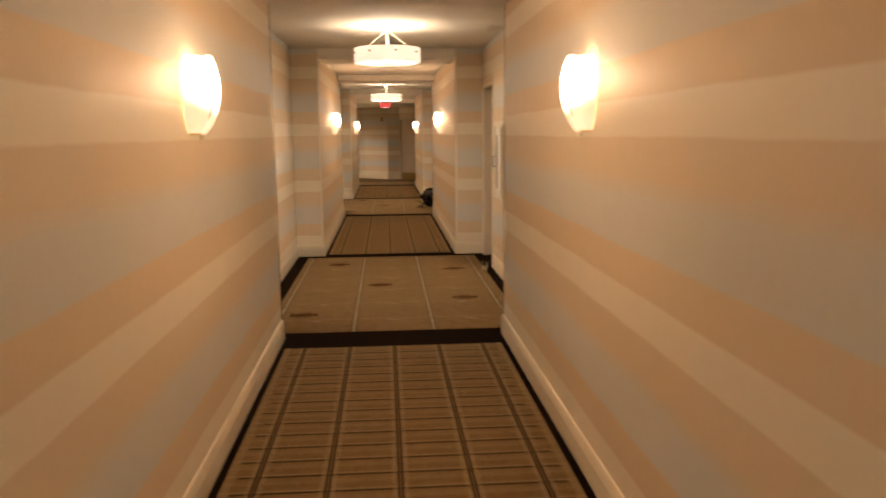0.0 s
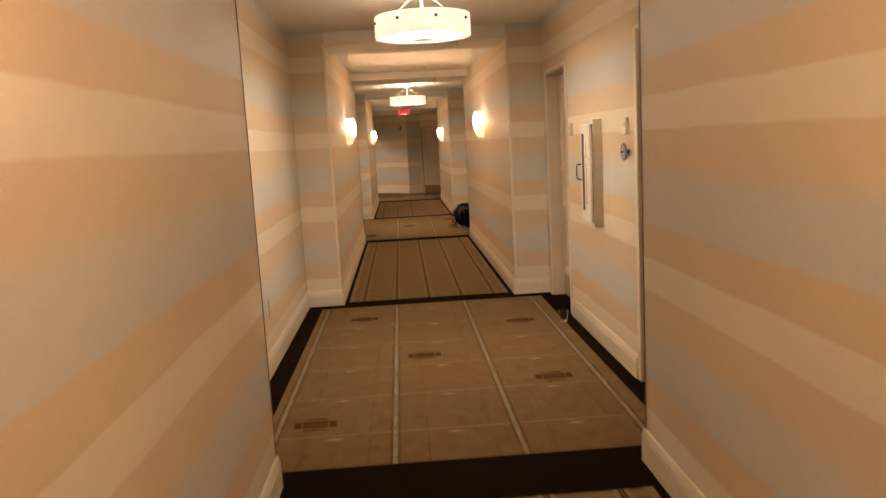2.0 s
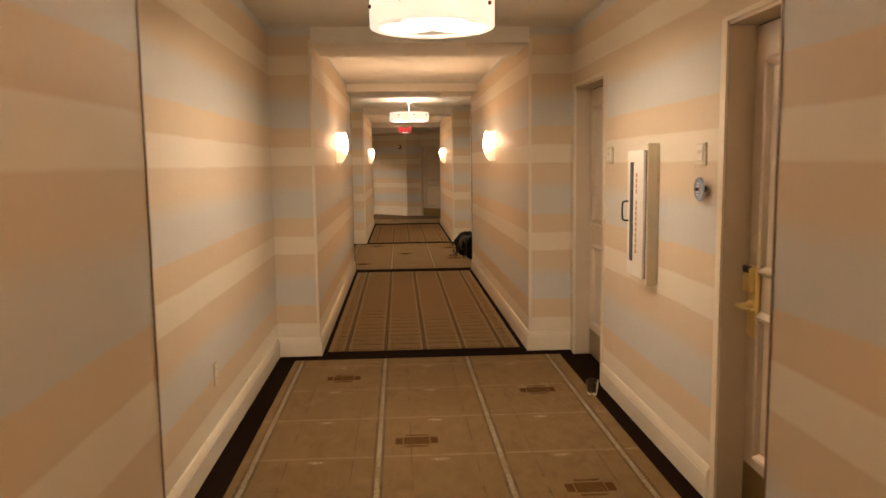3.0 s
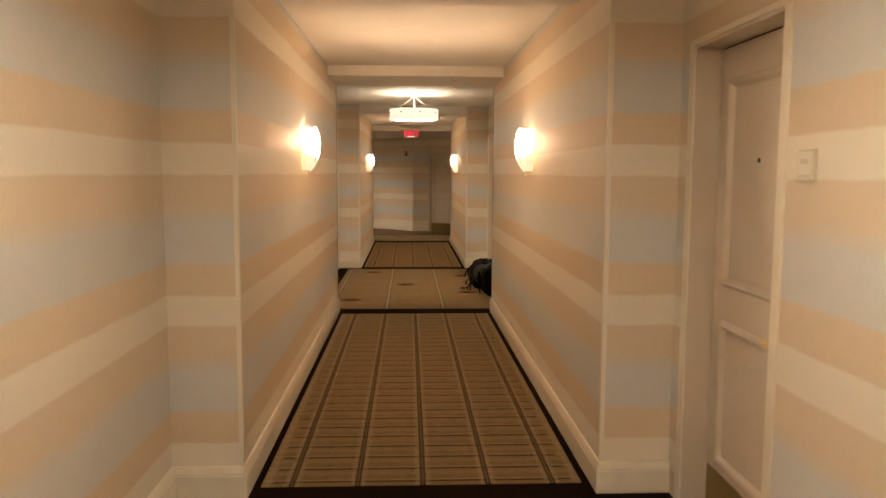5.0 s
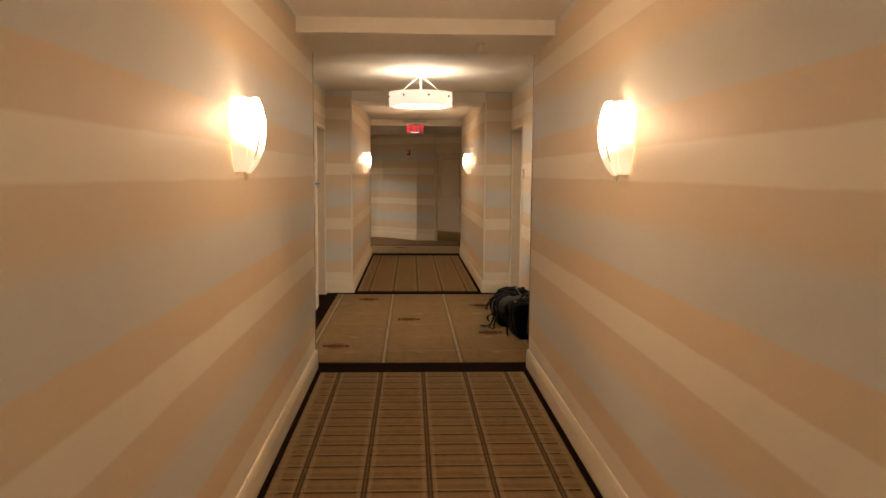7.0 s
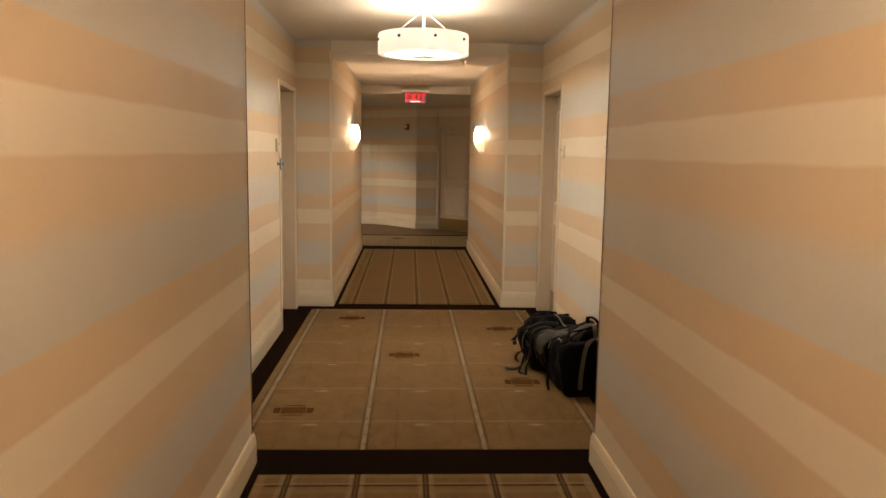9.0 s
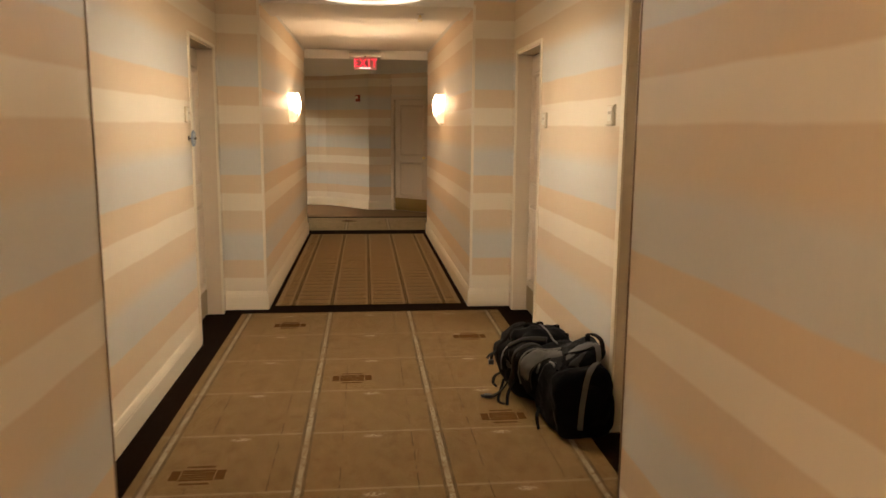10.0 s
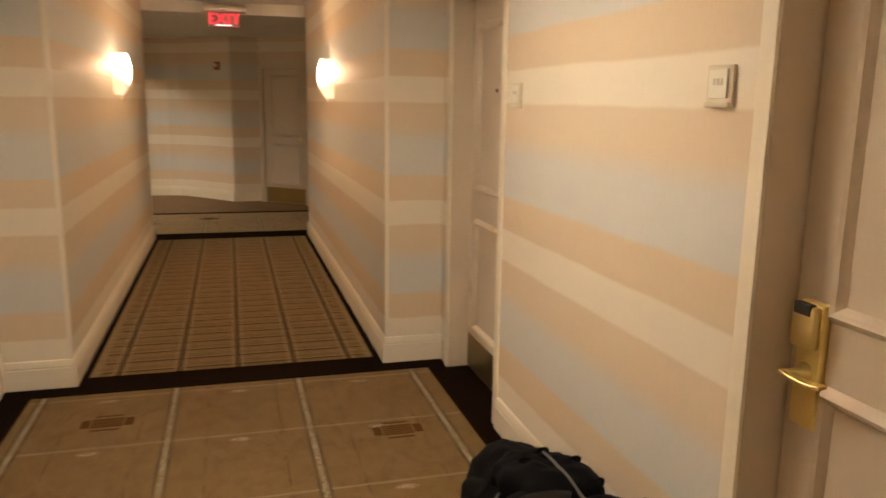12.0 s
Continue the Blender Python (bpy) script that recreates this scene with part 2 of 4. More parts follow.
GAP = plain("shadow_gap_black", (0.02, 0.015, 0.01), 0.9, bump=0)
PLATE = plain("ivory_plastic", (0.68, 0.60, 0.44), 0.4, grain=50, vary=0.05, bump=0.03)
PLATE_FACE = plain("pale_ivory_face", (0.76, 0.71, 0.58), 0.4, grain=50, vary=0.05, bump=0.03)
LETTER_RED = plain("faded_red_lettering", (0.52, 0.24, 0.19), 0.5, bump=0)
GASKET = plain("grey_gasket", (0.16, 0.14, 0.12), 0.7, bump=0)
INK = plain("brown_ink", (0.58, 0.51, 0.41), 0.6, bump=0)
CABINET = plain("cream_enamel", (0.72, 0.65, 0.50), 0.35, grain=40, vary=0.05, bump=0.03)
CAB_DOOR = plain("white_enamel", (0.80, 0.77, 0.70), 0.3, grain=40, vary=0.04, bump=0.03)
BLUE = plain("slate_blue_enamel", (0.20, 0.25, 0.34), 0.35, grain=50, vary=0.15, bump=0.05)
PALE_BLUE = plain("pale_blue_enamel", (0.52, 0.58, 0.62), 0.35, grain=50, vary=0.08, bump=0.03)
NYLON = plain("black_nylon", (0.0035, 0.0035, 0.004), 0.7, grain=260, vary=0.5, bump=0.5, dist=0.002, spec=0.06)
GREY_NYLON = plain("grey_nylon", (0.075, 0.070, 0.064), 0.6, grain=260, vary=0.35, bump=0.5, dist=0.002, spec=0.2)
DARK_NYLON = plain("dark_grey_nylon", (0.016, 0.015, 0.014), 0.6, grain=260, vary=0.35, bump=0.5, dist=0.002, spec=0.15)
WEBBING = plain("dark_webbing", (0.006, 0.006, 0.006), 0.75, grain=300, vary=0.4, bump=0.5, spec=0.1)
PIPING = plain("grey_piping", (0.13, 0.125, 0.115), 0.5, grain=200, vary=0.2, bump=0.2)
GLASS = glass()
# glow centres are set for look and spread, apart from the bulb
SHADE = alabaster("sconce_alabaster", SCONCE_GLOW, (1.0, 0.69, 0.43), 0.23, [(0.135, 0, 0.05, 0.15), (0.118, 0.055, 0.05, 0.13), (0.118, -0.055, 0.05, 0.13), (0.02, 0, 0.05, 0.155)], 4.0)
# alabaster without emission, for inner faces whose glow would flood wall and ceiling
LEAF_BACK = plain("alabaster_back", (0.80, 0.70, 0.56), 0.4, grain=30, vary=0.08, bump=0.03)
DRUM = alabaster("drum_alabaster", DRUM_GLOW, (1.0, 0.84, 0.66), 0.8)
DISH = alabaster("dish_alabaster", DISH_GLOW, (1.0, 0.84, 0.64), 0.04, [(0.13, 0.05, 0.02, 0.17), (-0.13, 0.07, 0.02, 0.17), (0.0, -0.14, 0.02, 0.17)], 2.2)
# glow of the pendant added out of view beside the lobby
UNSEEN_DISH = alabaster("unseen_dish_alabaster", DISH_GLOW * 0.26, (1.0, 0.84, 0.64), 0.3)
EXIT_RED = glow("exit_letter_red", (1.0, 0.03, 0.06), 0.55)
EXIT_FACE = plain("exit_sign_acrylic", (0.50, 0.20, 0.20), 0.3, bump=0)
ALARM = plain("alarm_red", (0.35, 0.06, 0.03), 0.4, bump=0)


# ---- mesh helpers ----
def box(bm, x0, x1, y0, y1, z0, z1):
    c = ((x0 + x1) / 2, (y0 + y1) / 2, (z0 + z1) / 2)
    m = Matrix.Translation(c) @ Matrix.Diagonal((abs(x1 - x0), abs(y1 - y0), abs(z1 - z0), 1))
    return bmesh.ops.create_cube(bm, size=1, matrix=m)["verts"]


def bevel(bm, width, segments=2):
    bmesh.ops.bevel(bm, geom=bm.edges[:], offset=width, segments=segments, affect="EDGES", profile=0.5, clamp_overlap=True)
    return bm


def boxes(*dims, edge=0.0):
    bm = bmesh.new()
    for d in dims:
        one = bmesh.new()
        box(one, *d)
        if edge:
            bevel(one, edge)
        add(bm, one)
    return bm


def add(bm, other, m=None):
    if m is not None:
        other.transform(m)
    me = bpy.data.meshes.new("joined")
    other.to_mesh(me)
    other.free()
    bm.from_mesh(me)
    bpy.data.meshes.remove(me)
    return bm


def lathe(profile, steps=32, closed=False):
    """A turned body from (radius, z) pairs, about z."""
    bm = bmesh.new()
    rings = []
    for i in range(steps):
        a = 2 * math.pi * i / steps
        rings.append([bm.verts.new((r * math.cos(a), r * math.sin(a), z)) for r, z in profile])
    n = len(profile)
    for i in range(steps):
        p, q = rings[i], rings[(i + 1) % steps]
        for j in range(n if closed else n - 1):
            bm.faces.new((p[j], q[j], q[(j + 1) % n], p[(j + 1) % n]))
    bmesh.ops.remove_doubles(bm, verts=bm.verts[:], dist=1e-5)
    bmesh.ops.recalc_face_normals(bm, faces=bm.faces[:])
    return bm


def rod(a, b, r, steps=10):
    a, b = Vector(a), Vector(b)
    bm = bmesh.new()
    m = Matrix.Translation((a + b) / 2) @ (b - a).to_track_quat("Z", "Y").to_matrix().to_4x4()
    bmesh.ops.create_cone(bm, cap_ends=True, segments=steps, radius1=r, radius2=r, depth=(b - a).length, matrix=m)
    return bm


def sweep(points, width, thick, up=(0, 0, 1), rounded=False):
    """A strap or cord along points: rectangular, or a tube where rounded."""
    bm = bmesh.new()
    pts = [Vector(p) for p in points]
    fine = []
    for i in range(len(pts) - 1):
        p0, p1, p2, p3 = pts[max(i - 1, 0)], pts[i], pts[i + 1], pts[min(i + 2, len(pts) - 1)]
        for s in range(5):
            t = s / 5
            fine.append(0.5 * ((2 * p1) + (p2 - p0) * t + (2 * p0 - 5 * p1 + 4 * p2 - p3) * t * t + (3 * p1 - p0 - 3 * p2 + p3) * t ** 3))
    fine.append(pts[-1])
    up = Vector(up)
    rings = []
    for i, p in enumerate(fine):
        d = (fine[min(i + 1, len(fine) - 1)] - fine[max(i - 1, 0)]).normalized()
        s = d.cross(up)
        s = s.normalized() if s.length > 1e-4 else Vector((1, 0, 0))
        u = s.cross(d)
        if rounded:
            ring = [p + width / 2 * (s * math.cos(a) + u * math.sin(a)) for a in [k * math.pi / 4 for k in range(8)]]
        else:
            ring = [p + s * a * width / 2 + u * b * thick / 2 for a, b in ((-1, -1), (1, -1), (1, 1), (-1, 1))]
        rings.append([bm.verts.new(q) for q in ring])
    n = len(rings[0])
    for p, q in zip(rings, rings[1:]):
        for j in range(n):
            bm.faces.new((p[j], p[(j + 1) % n], q[(j + 1) % n], q[j]))
    bm.faces.new(rings[0][::-1])
    bm.faces.new(rings[-1])
    bmesh.ops.recalc_face_normals(bm, faces=bm.faces[:])
    return bm


def link(name, bm, material, smooth=False):
    me = bpy.data.meshes.new(name)
    bm.to_mesh(me)
    bm.free()
    me.materials.append(material)
    if smooth:
        for p in me.polygons:
            p.use_smooth = True
        me.set_sharp_from_angle(angle=radians(40))
    return new(name, me)


def part(name, bm, material, parent, label="", smooth=False):
    ob = link(name, bm, material, smooth)
    ob.parent = parent
    if label:
        tagged(ob, label)
    return ob


def structure(name, bm, material, label, category, smooth=False):
    return tagged(link(name, bm, material, smooth), label, category, kind="structure")


def thing(name, m, label, category, group="", kind=""):
    ob = new(name)
    ob.matrix_basis = m
    return tagged(ob, label, category, group, kind)


# ---- walls ----
def pier(name, x0, x1, y0, y1):
    structure(name, boxes((x0, x1, y0, y1, 0, TOP)), PAPER, "corridor wall in soft horizontal striped wallpaper", "wall")


def bay_wall(name, side, y0, y1, openings):
    """A bay's side wall with its door openings cut through."""
    x0, x1 = (BL - OUT, BL) if side < 0 else (BR, BR + OUT)
    dims, y = [], y0
    for a, b in openings:
        dims.append((x0, x1, y, a, 0, TOP))
        dims.append((x0, x1, a, b, DOOR_H + 0.03, TOP))
        y = b
    dims.append((x0, x1, y, y1, 0, TOP))
    structure(name, boxes(*dims), PAPER, "striped wallpaper bay wall with painted door recesses", "wall")


DOORS = {  # bay: (side, near edge, far edge, lock at the far edge)
    1: [(1, 7.62, 8.48, True), (1, 10.34, 11.20, False)],
    2: [(1, 16.39, 17.25, True), (1, 18.98, 19.85, False), (-1, 18.99, 19.86, False)],
}
for i, (a, b) in enumerate(NARROWS):
    pier("wall_narrow_left_%d" % i, BL - OUT, NL, a, b)
    pier("wall_narrow_right_%d" % i, NR, BR + OUT, a, b)
for i, (a, b) in enumerate(BAYS):
    for side, word in ((-1, "left"), (1, "right")):
        cuts = [(p, q) for s, p, q, _ in DOORS.get(i, []) if s == side]
        bay_wall("wall_bay_%s_%d" % (word, i), side, a, b, cuts)
structure("wall_south", boxes((BL - OUT, BR + OUT, BAYS[0][0] - 0.2, BAYS[0][0], 0, TOP)), PAPER, "striped wallpaper wall closing the corridor", "wall")

# ---- ceilings and soffits ----
for i, (a, b) in enumerate(BAYS):
    structure("ceiling_bay_%d" % i, boxes((BL - OUT, BR + OUT, a, b, H_BAY, H_BAY + 0.12)), CEIL, "flat painted plaster ceiling of a bay", "ceiling")
for i, (a, b) in enumerate(NARROWS):
    last = i == 2
    h, deep, back = H_NAR, 0.76, 0.85
    structure("ceiling_narrow_%d" % i, boxes((NL - 0.05, NR + 0.05, a + deep, b + (0.06 if last else -back), h, h + 0.12)), CEIL, "flat painted plaster ceiling of a narrow stretch", "ceiling")
    structure("soffit_front_%d" % i, boxes((NL - 0.02, NR + 0.02, a + 0.003, a + deep, H_BEAM, TOP), edge=0.004), CEIL, "painted plaster soffit over the corridor mouth", "soffit")
    if not last:
        structure("soffit_back_%d" % i, boxes((NL - 0.02, NR + 0.02, b - back, b - 0.003, H_BEAM, TOP), edge=0.004), CEIL, "painted plaster soffit over the corridor mouth", "soffit")
structure("soffit_lobby", boxes((-3.4, 2.4, 24.61, 24.95, 2.45, TOP), edge=0.004), CEIL, "painted plaster soffit before the lobby", "soffit")

# ---- floor ----
structure("floor", boxes((-3.6, 2.6, -1.5, 29.2, -0.12, 0.0)), BORDER, "dark brown carpet border underlying the whole corridor", "floor")


def field(name, x0, x1, y0, y1, material, origin_y, label):
    """A patterned carpet field, its pattern set out from CX and origin_y."""
    bm = boxes((x0 - CX, x1 - CX, y0 - origin_y, y1 - origin_y, -0.01, 0.003))
    ob = link(name, bm, material)
    ob.location = (CX, origin_y, 0)
    return tagged(ob, label, "carpet", kind="structure")


for i, (a, b) in enumerate(NARROWS):
    field("carpet_narrow_%d" % i, NL + 0.055, NR - 0.06, a + 0.11, (24.44 if i == 2 else b - (0.26, 0.135)[i]), LADDER, a + 0.16, "brown carpet runner woven with dark ladder lines")

def motif(parent, x, y):
    """A small dark woven cartouche: centre block, bars before and behind, tabs at the sides."""
    bm = bmesh.new()
    for s in (-1, 1):
        add(bm, boxes((x - 0.062, x + 0.062, y + s * 0.082 - 0.007, y + s * 0.082 + 0.007, 0, 0.0042)))
        add(bm, boxes((x + s * 0.098 - 0.020, x + s * 0.098 + 0.020, y - 0.045, y + 0.045, 0, 0.0042)))
    for k in range(5):
        yy = y - 0.052 + 0.022 * k
        add(bm, boxes((x - 0.072, x + 0.072, yy, yy + 0.016, 0, 0.0042)))
    part("motif", bm, MOTIF, parent, "dark brown woven motif")


for i, (a, b) in enumerate(BAYS):
    base = a + 1.195
    f = field("carpet_bay_%d" % i, -0.885, 1.225, a + 0.175, b - 0.16, GRID, base, "brown bay carpet with pale grid lines and dark motifs")
    for mx, my in ((-0.77, -0.425), (-0.118, 0.825), (0.69, 0.145), (0.722, 1.70), (-0.612, 2.10)):
        motif(f, mx, my)
f = field("carpet_lobby_near", -1.2, 1.6, 24.85, 26.40, LIT_GRID, 25.94, "brown lobby carpet, colour lifted for lobby light, with pale grid lines and a dark motif")
motif(f, -0.30, 0.0)
field("carpet_lobby_far", -3.4, 2.4, 26.55, 29.0, LOBBY, 26.5, "plain brown lobby carpet")


# ---- baseboards and corner trim ----
def baseboard(p, q, nx, ny, ext0=0.0, ext1=0.0):
    """A moulded skirting from p to q on a wall whose face looks along (nx, ny)."""
    p, q = Vector((*p, 0)), Vector((*q, 0))
    d = (q - p).normalized()
    p, q, n = p - d * ext0, q + d * ext1, Vector((nx, ny, 0))
    prof = [(0, 0.0), (0.018, 0.0), (0.018, 0.108), (0.015, 0.116), (0.0165, 0.122), (0.012, 0.138), (0.007, 0.152), (0, 0.157)]
    bm = bmesh.new()
    rings = [[bm.verts.new(e + n * o + Vector((0, 0, z))) for o, z in prof] for e in (p, q)]
    for j in range(len(prof) - 1):
        bm.faces.new((rings[0][j], rings[0][j + 1], rings[1][j + 1], rings[1][j]))
    for r in rings:
        bm.faces.new(r)
    bmesh.ops.recalc_face_normals(bm, faces=bm.faces[:])
    structure("baseboard", bm, TRIM, "cream painted moulded baseboard", "baseboard")


T = 0.018
for i, (a, b) in enumerate(NARROWS):
    for x, n, bx in ((NL, 1, BL), (NR, -1, BR)):
        baseboard((x, a), (x, b), n, 0, T, T)
        baseboard((x, a), (bx, a), 0, -1)
        if i < 2:
            baseboard((x, b), (bx, b), 0, 1)
for i, (a, b) in enumerate(BAYS):
    for x, n, side in ((BL, 1, -1), (BR, -1, 1)):
        y = a
        for s, p, q, _ in DOORS.get(i, []):
            if s == side:
                baseboard((x, y), (x, p - 0.03), n, 0)
                y = q + 0.03
        if b - y > 0.2:
            baseboard((x, y), (x, b), n, 0)


def corner_guard(x, y, sx, sy, paint=BEAD, label="slim buff corner bead", w=0.018):
    """A slim corner bead on an outer corner; sx, sy point out of the wall's two faces."""
    t = 0.003
    xa, xb = sorted((x - sx * w, x + sx * t))
    ya, yb = sorted((y + sy * 0.0005, y + sy * t))
    xc, xd = sorted((x + sx * 0.0005, x + sx * t))
    yc, yd = sorted((y - sy * w, y + sy * 0.0005))
    structure("corner_trim", boxes((xa, xb, ya, yb, 0.15, 2.50), (xc, xd, yc, yd, 0.15, 2.50)), paint, label, "trim")


for i, (a, b) in enumerate(NARROWS):
    for x, s in ((NL, 1), (NR, -1)):
        corner_guard(x, a, s, -1)
        if i < 2:
            # far corners take the bead with shade in its colour
            corner_guard(x, b, s, 1, SHADED_BEAD, "slim corner bead darkened to paint its shaded edge", 0.008)


# ---- doors ----
def ring(bm, y0, y1, z0, z1, w, h):
    """A raised picture-frame moulding on the leaf's face, which looks along -x."""
    steps = [(0, 0), (0.25, h * 0.55), (0.45, h), (0.7, h * 0.8), (0.85, h * 0.35), (1, 0)]
    loops = []
    for f, d in steps:
        o = f * w
        loops.append([bm.verts.new((-d, y, z)) for y, z in ((y0 + o, z0 + o), (y1 - o, z0 + o), (y1 - o, z1 - o), (y0 + o, z1 - o))])
    for p, q in zip(loops, loops[1:]):
        for j in range(4):
            bm.faces.new((p[j], p[(j + 1) % 4], q[(j + 1) % 4], q[j]))
    return bm


def lock_set(parent, y, s):
    """Brass card lock: escutcheon with a black reader slot, rose and lever. s: which way the lever points."""
    plate = part("lock_plate", boxes((-0.024, 0.0, y - 0.040, y + 0.040, 0.788, 1.095), edge=0.007), BRASS, parent, "satin brass card lock plate", True)
    housing = boxes((-0.050, -0.022, y - 0.036, y + 0.036, 0.985, 1.090), edge=0.009)
    part("reader_housing", housing, BRASS, plate, "brass card reader housing", True)
    part("card_slot", boxes((-0.0535, -0.034, y - 0.026, y + 0.026, 1.066, 1.094), edge=0.003), BLACK, plate, "black card slot")
    rose = lathe([(0.0, 0.0), (0.024, 0.0), (0.021, 0.012), (0.012, 0.022), (0.010, 0.052), (0.0, 0.052)], 20)
    rose.transform(pose(-0.022, y, 0.925, 0, -90, 0))
    part("rose", rose, BRASS, plate, "", True)
    lever = sweep([(-0.070, y - s * 0.016, 0.926), (-0.076, y + s * 0.015, 0.925), (-0.073, y + s * 0.055, 0.921), (-0.062, y + s * 0.100, 0.924)], 0.030, 0.010)
    part("lever", bevel(lever, 0.002, 1), BRASS, plate, "polished brass lever handle", True)


def door(name, side, near, far, lock_far, label):
    """A recessed two-panel door with its lining. Built for a wall whose face looks along -x, from y = 0."""
    w = far - near
    if side > 0:
        root = thing(name, pose(BR, near, 0), label, "door", kind="structure")
    else:
        root = thing(name, pose(BL, far, 0, 0, 0, 180), label, "door", kind="structure")
        lock_far = not lock_far
    deep = 0.118
    # lining of the recess, with a stop, and a slim bead round the mouth
    for y0, y1, bead in ((0.0, 0.03, -0.02), (w - 0.03, w, w + 0.02)):
        part("jamb", boxes((0.004, 0.20, y0, y1, 0.0, DOOR_H - 0.004), edge=0.003), JAMB, root)
        ya, yb = (bead - 0.002, y1 + 0.001) if bead < 0 else (y0 - 0.001, bead + 0.004)
        part("bead", boxes((-0.008, 0.004, ya, yb, 0.0, DOOR_H + 0.028), edge=0.003), TRIM, root, "slim cream bead")
    part("head_jamb", boxes((0.004, 0.20, 0.0, w, DOOR_H - 0.004, DOOR_H + 0.028), edge=0.003), JAMB, root)
    part("head_bead", boxes((-0.008, 0.004, 0.0, w, DOOR_H + 0.010, DOOR_H + 0.034), edge=0.003), TRIM, root)
    # dark sheet behind the leaf, standing in for shade in the gap
    part("gap_backing", boxes((deep + 0.012, deep + 0.05, 0.028, w - 0.028, 0.004, DOOR_H - 0.004)), GAP, root, "dark sheet painting the shade in the gap round the leaf")
    a, b = 0.036, w - 0.036
    leaf = part("leaf", boxes((deep, deep + 0.045, a, b, 0.012, DOOR_H - 0.012), edge=0.003), DOOR, root, "beige painted two-panel door leaf")
    for z0, z1, nm in ((0.255, 0.905, "lower_panel"), (1.055, 1.955, "upper_panel")):
        bm = ring(bmesh.new(), a + 0.11, b - 0.11, z0, z1, 0.044, 0.024)
        bmesh.ops.recalc_face_normals(bm, faces=bm.faces[:])
        bm.transform(Matrix.Translation((deep - 0.0005, 0, 0)))
        part(nm, bm, DOOR, leaf)
    part("kick_plate", boxes((deep - 0.003, deep, a + 0.012, b - 0.012, 0.02, 0.215)), KICK, root, "dull brass kick plate")
    hole = lathe([(0.0, 0.006), (0.006, 0.006), (0.009, 0.003), (0.011, 0.0)], 14)
    hole.transform(pose(deep, (a + b) / 2, 1.60, 0, -90, 0))
    part("peephole", hole, BLACK, root, "dark peephole", True)
    y = (b - 0.078) if lock_far else (a + 0.078)
    lock_on(root, deep, y, -1 if lock_far else 1)
    return root


def lock_on(root, deep, y, s):
    before = set(bpy.data.objects)
    lock_set(root, y, s)
    for ob in set(bpy.data.objects) - before:
        ob.data.transform(Matrix.Translation((deep, 0, 0)))


n = 0
for i in DOORS:
    for side, a, b, lf in DOORS[i]:
        n += 1
        door("door_%d" % n, side, a, b, lf, "beige two-panel guest room door, closed, with brass lock and kick plate")

# ---- lobby at the far end ----
def poly_wall(name, pts, thick, label, h0=0.0):
    """A wall along a plan polyline, thickened to the side away from the corridor."""
    bm = bmesh.new()
    f, bk = [], []
    for i, p in enumerate(pts):
        p = Vector(p)
        d = (Vector(pts[min(i + 1, len(pts) - 1)]) - Vector(pts[max(i - 1, 0)])).normalized()
        q = p + Vector((-d.y, d.x)) * thick
        f.append([bm.verts.new((*p, z)) for z in (h0, TOP)])
        bk.append([bm.verts.new((*q, z)) for z in (h0, TOP)])
    for i in range(len(pts) - 1):
        for s in (f, bk):
            bm.faces.new((s[i][0], s[i + 1][0], s[i + 1][1], s[i][1]))
        for e in (0, 1):
            bm.faces.new((f[i][e], f[i + 1][e], bk[i + 1][e], bk[i][e]))
    for e in (0, -1):
        bm.faces.new((f[e][0], f[e][1], bk[e][1], bk[e][0]))
    bmesh.ops.recalc_face_normals(bm, faces=bm.faces[:])
    return structure(name, bm, PAPER, label, "wall")


ARC = [(-3.6, 28.62), (-0.95, 28.62), (-0.78, 28.61), (-0.62, 28.55), (-0.42, 28.38), (-0.22, 28.16), (0.0, 27.90), (0.19, 27.66)]
poly_wall("wall_lobby_end", ARC, 0.15, "striped wallpaper end wall that bends toward a corner")
poly_wall("wall_lobby_return", [(0.19, 27.66), (0.60, 27.70)], 0.15, "striped wallpaper return beside the angled door")
DA = math.atan2(27.14 - 27.60, 1.10 - 0.61)
ux, uy = math.cos(DA), math.sin(DA)
poly_wall("wall_lobby_over_door", [(0.60, 27.62), (0.60 + ux * 0.95, 27.62 + uy * 0.95)], 0.12, "striped wallpaper above the angled door", 2.05)
poly_wall("wall_lobby_right", [(0.60 + ux * 0.95, 27.62 + uy * 0.95), (2.4, 26.4), (2.4, 24.4)], 0.15, "striped wallpaper wall beside the angled door")
structure("wall_lobby_left", boxes((-3.75, -3.6, 24.4, 28.8, 0, TOP)), PAPER, "striped wallpaper wall of the lobby", "wall")
structure("wall_lobby_front_left", boxes((-3.75, BL - OUT, 24.35, 24.55, 0, TOP)), PAPER, "striped wallpaper wall of the lobby", "wall")
structure("wall_lobby_front_right", boxes((BR + OUT, 2.55, 24.35, 24.55, 0, TOP)), PAPER, "striped wallpaper wall of the lobby", "wall")
structure("ceiling_lobby", boxes((-3.75, 2.6, 24.95, 29.2, 2.456, 2.60)), CEIL, "flat painted lobby ceiling", "ceiling")
for p, q in zip(ARC, ARC[1:]):
    d = (Vector(q) - Vector(p)).normalized()
    baseboard(p, q, d.y, -d.x, 0.004, 0.004)
baseboard((0.19, 27.66), (0.60, 27.70), 0.09, -0.995, 0.015, 0)

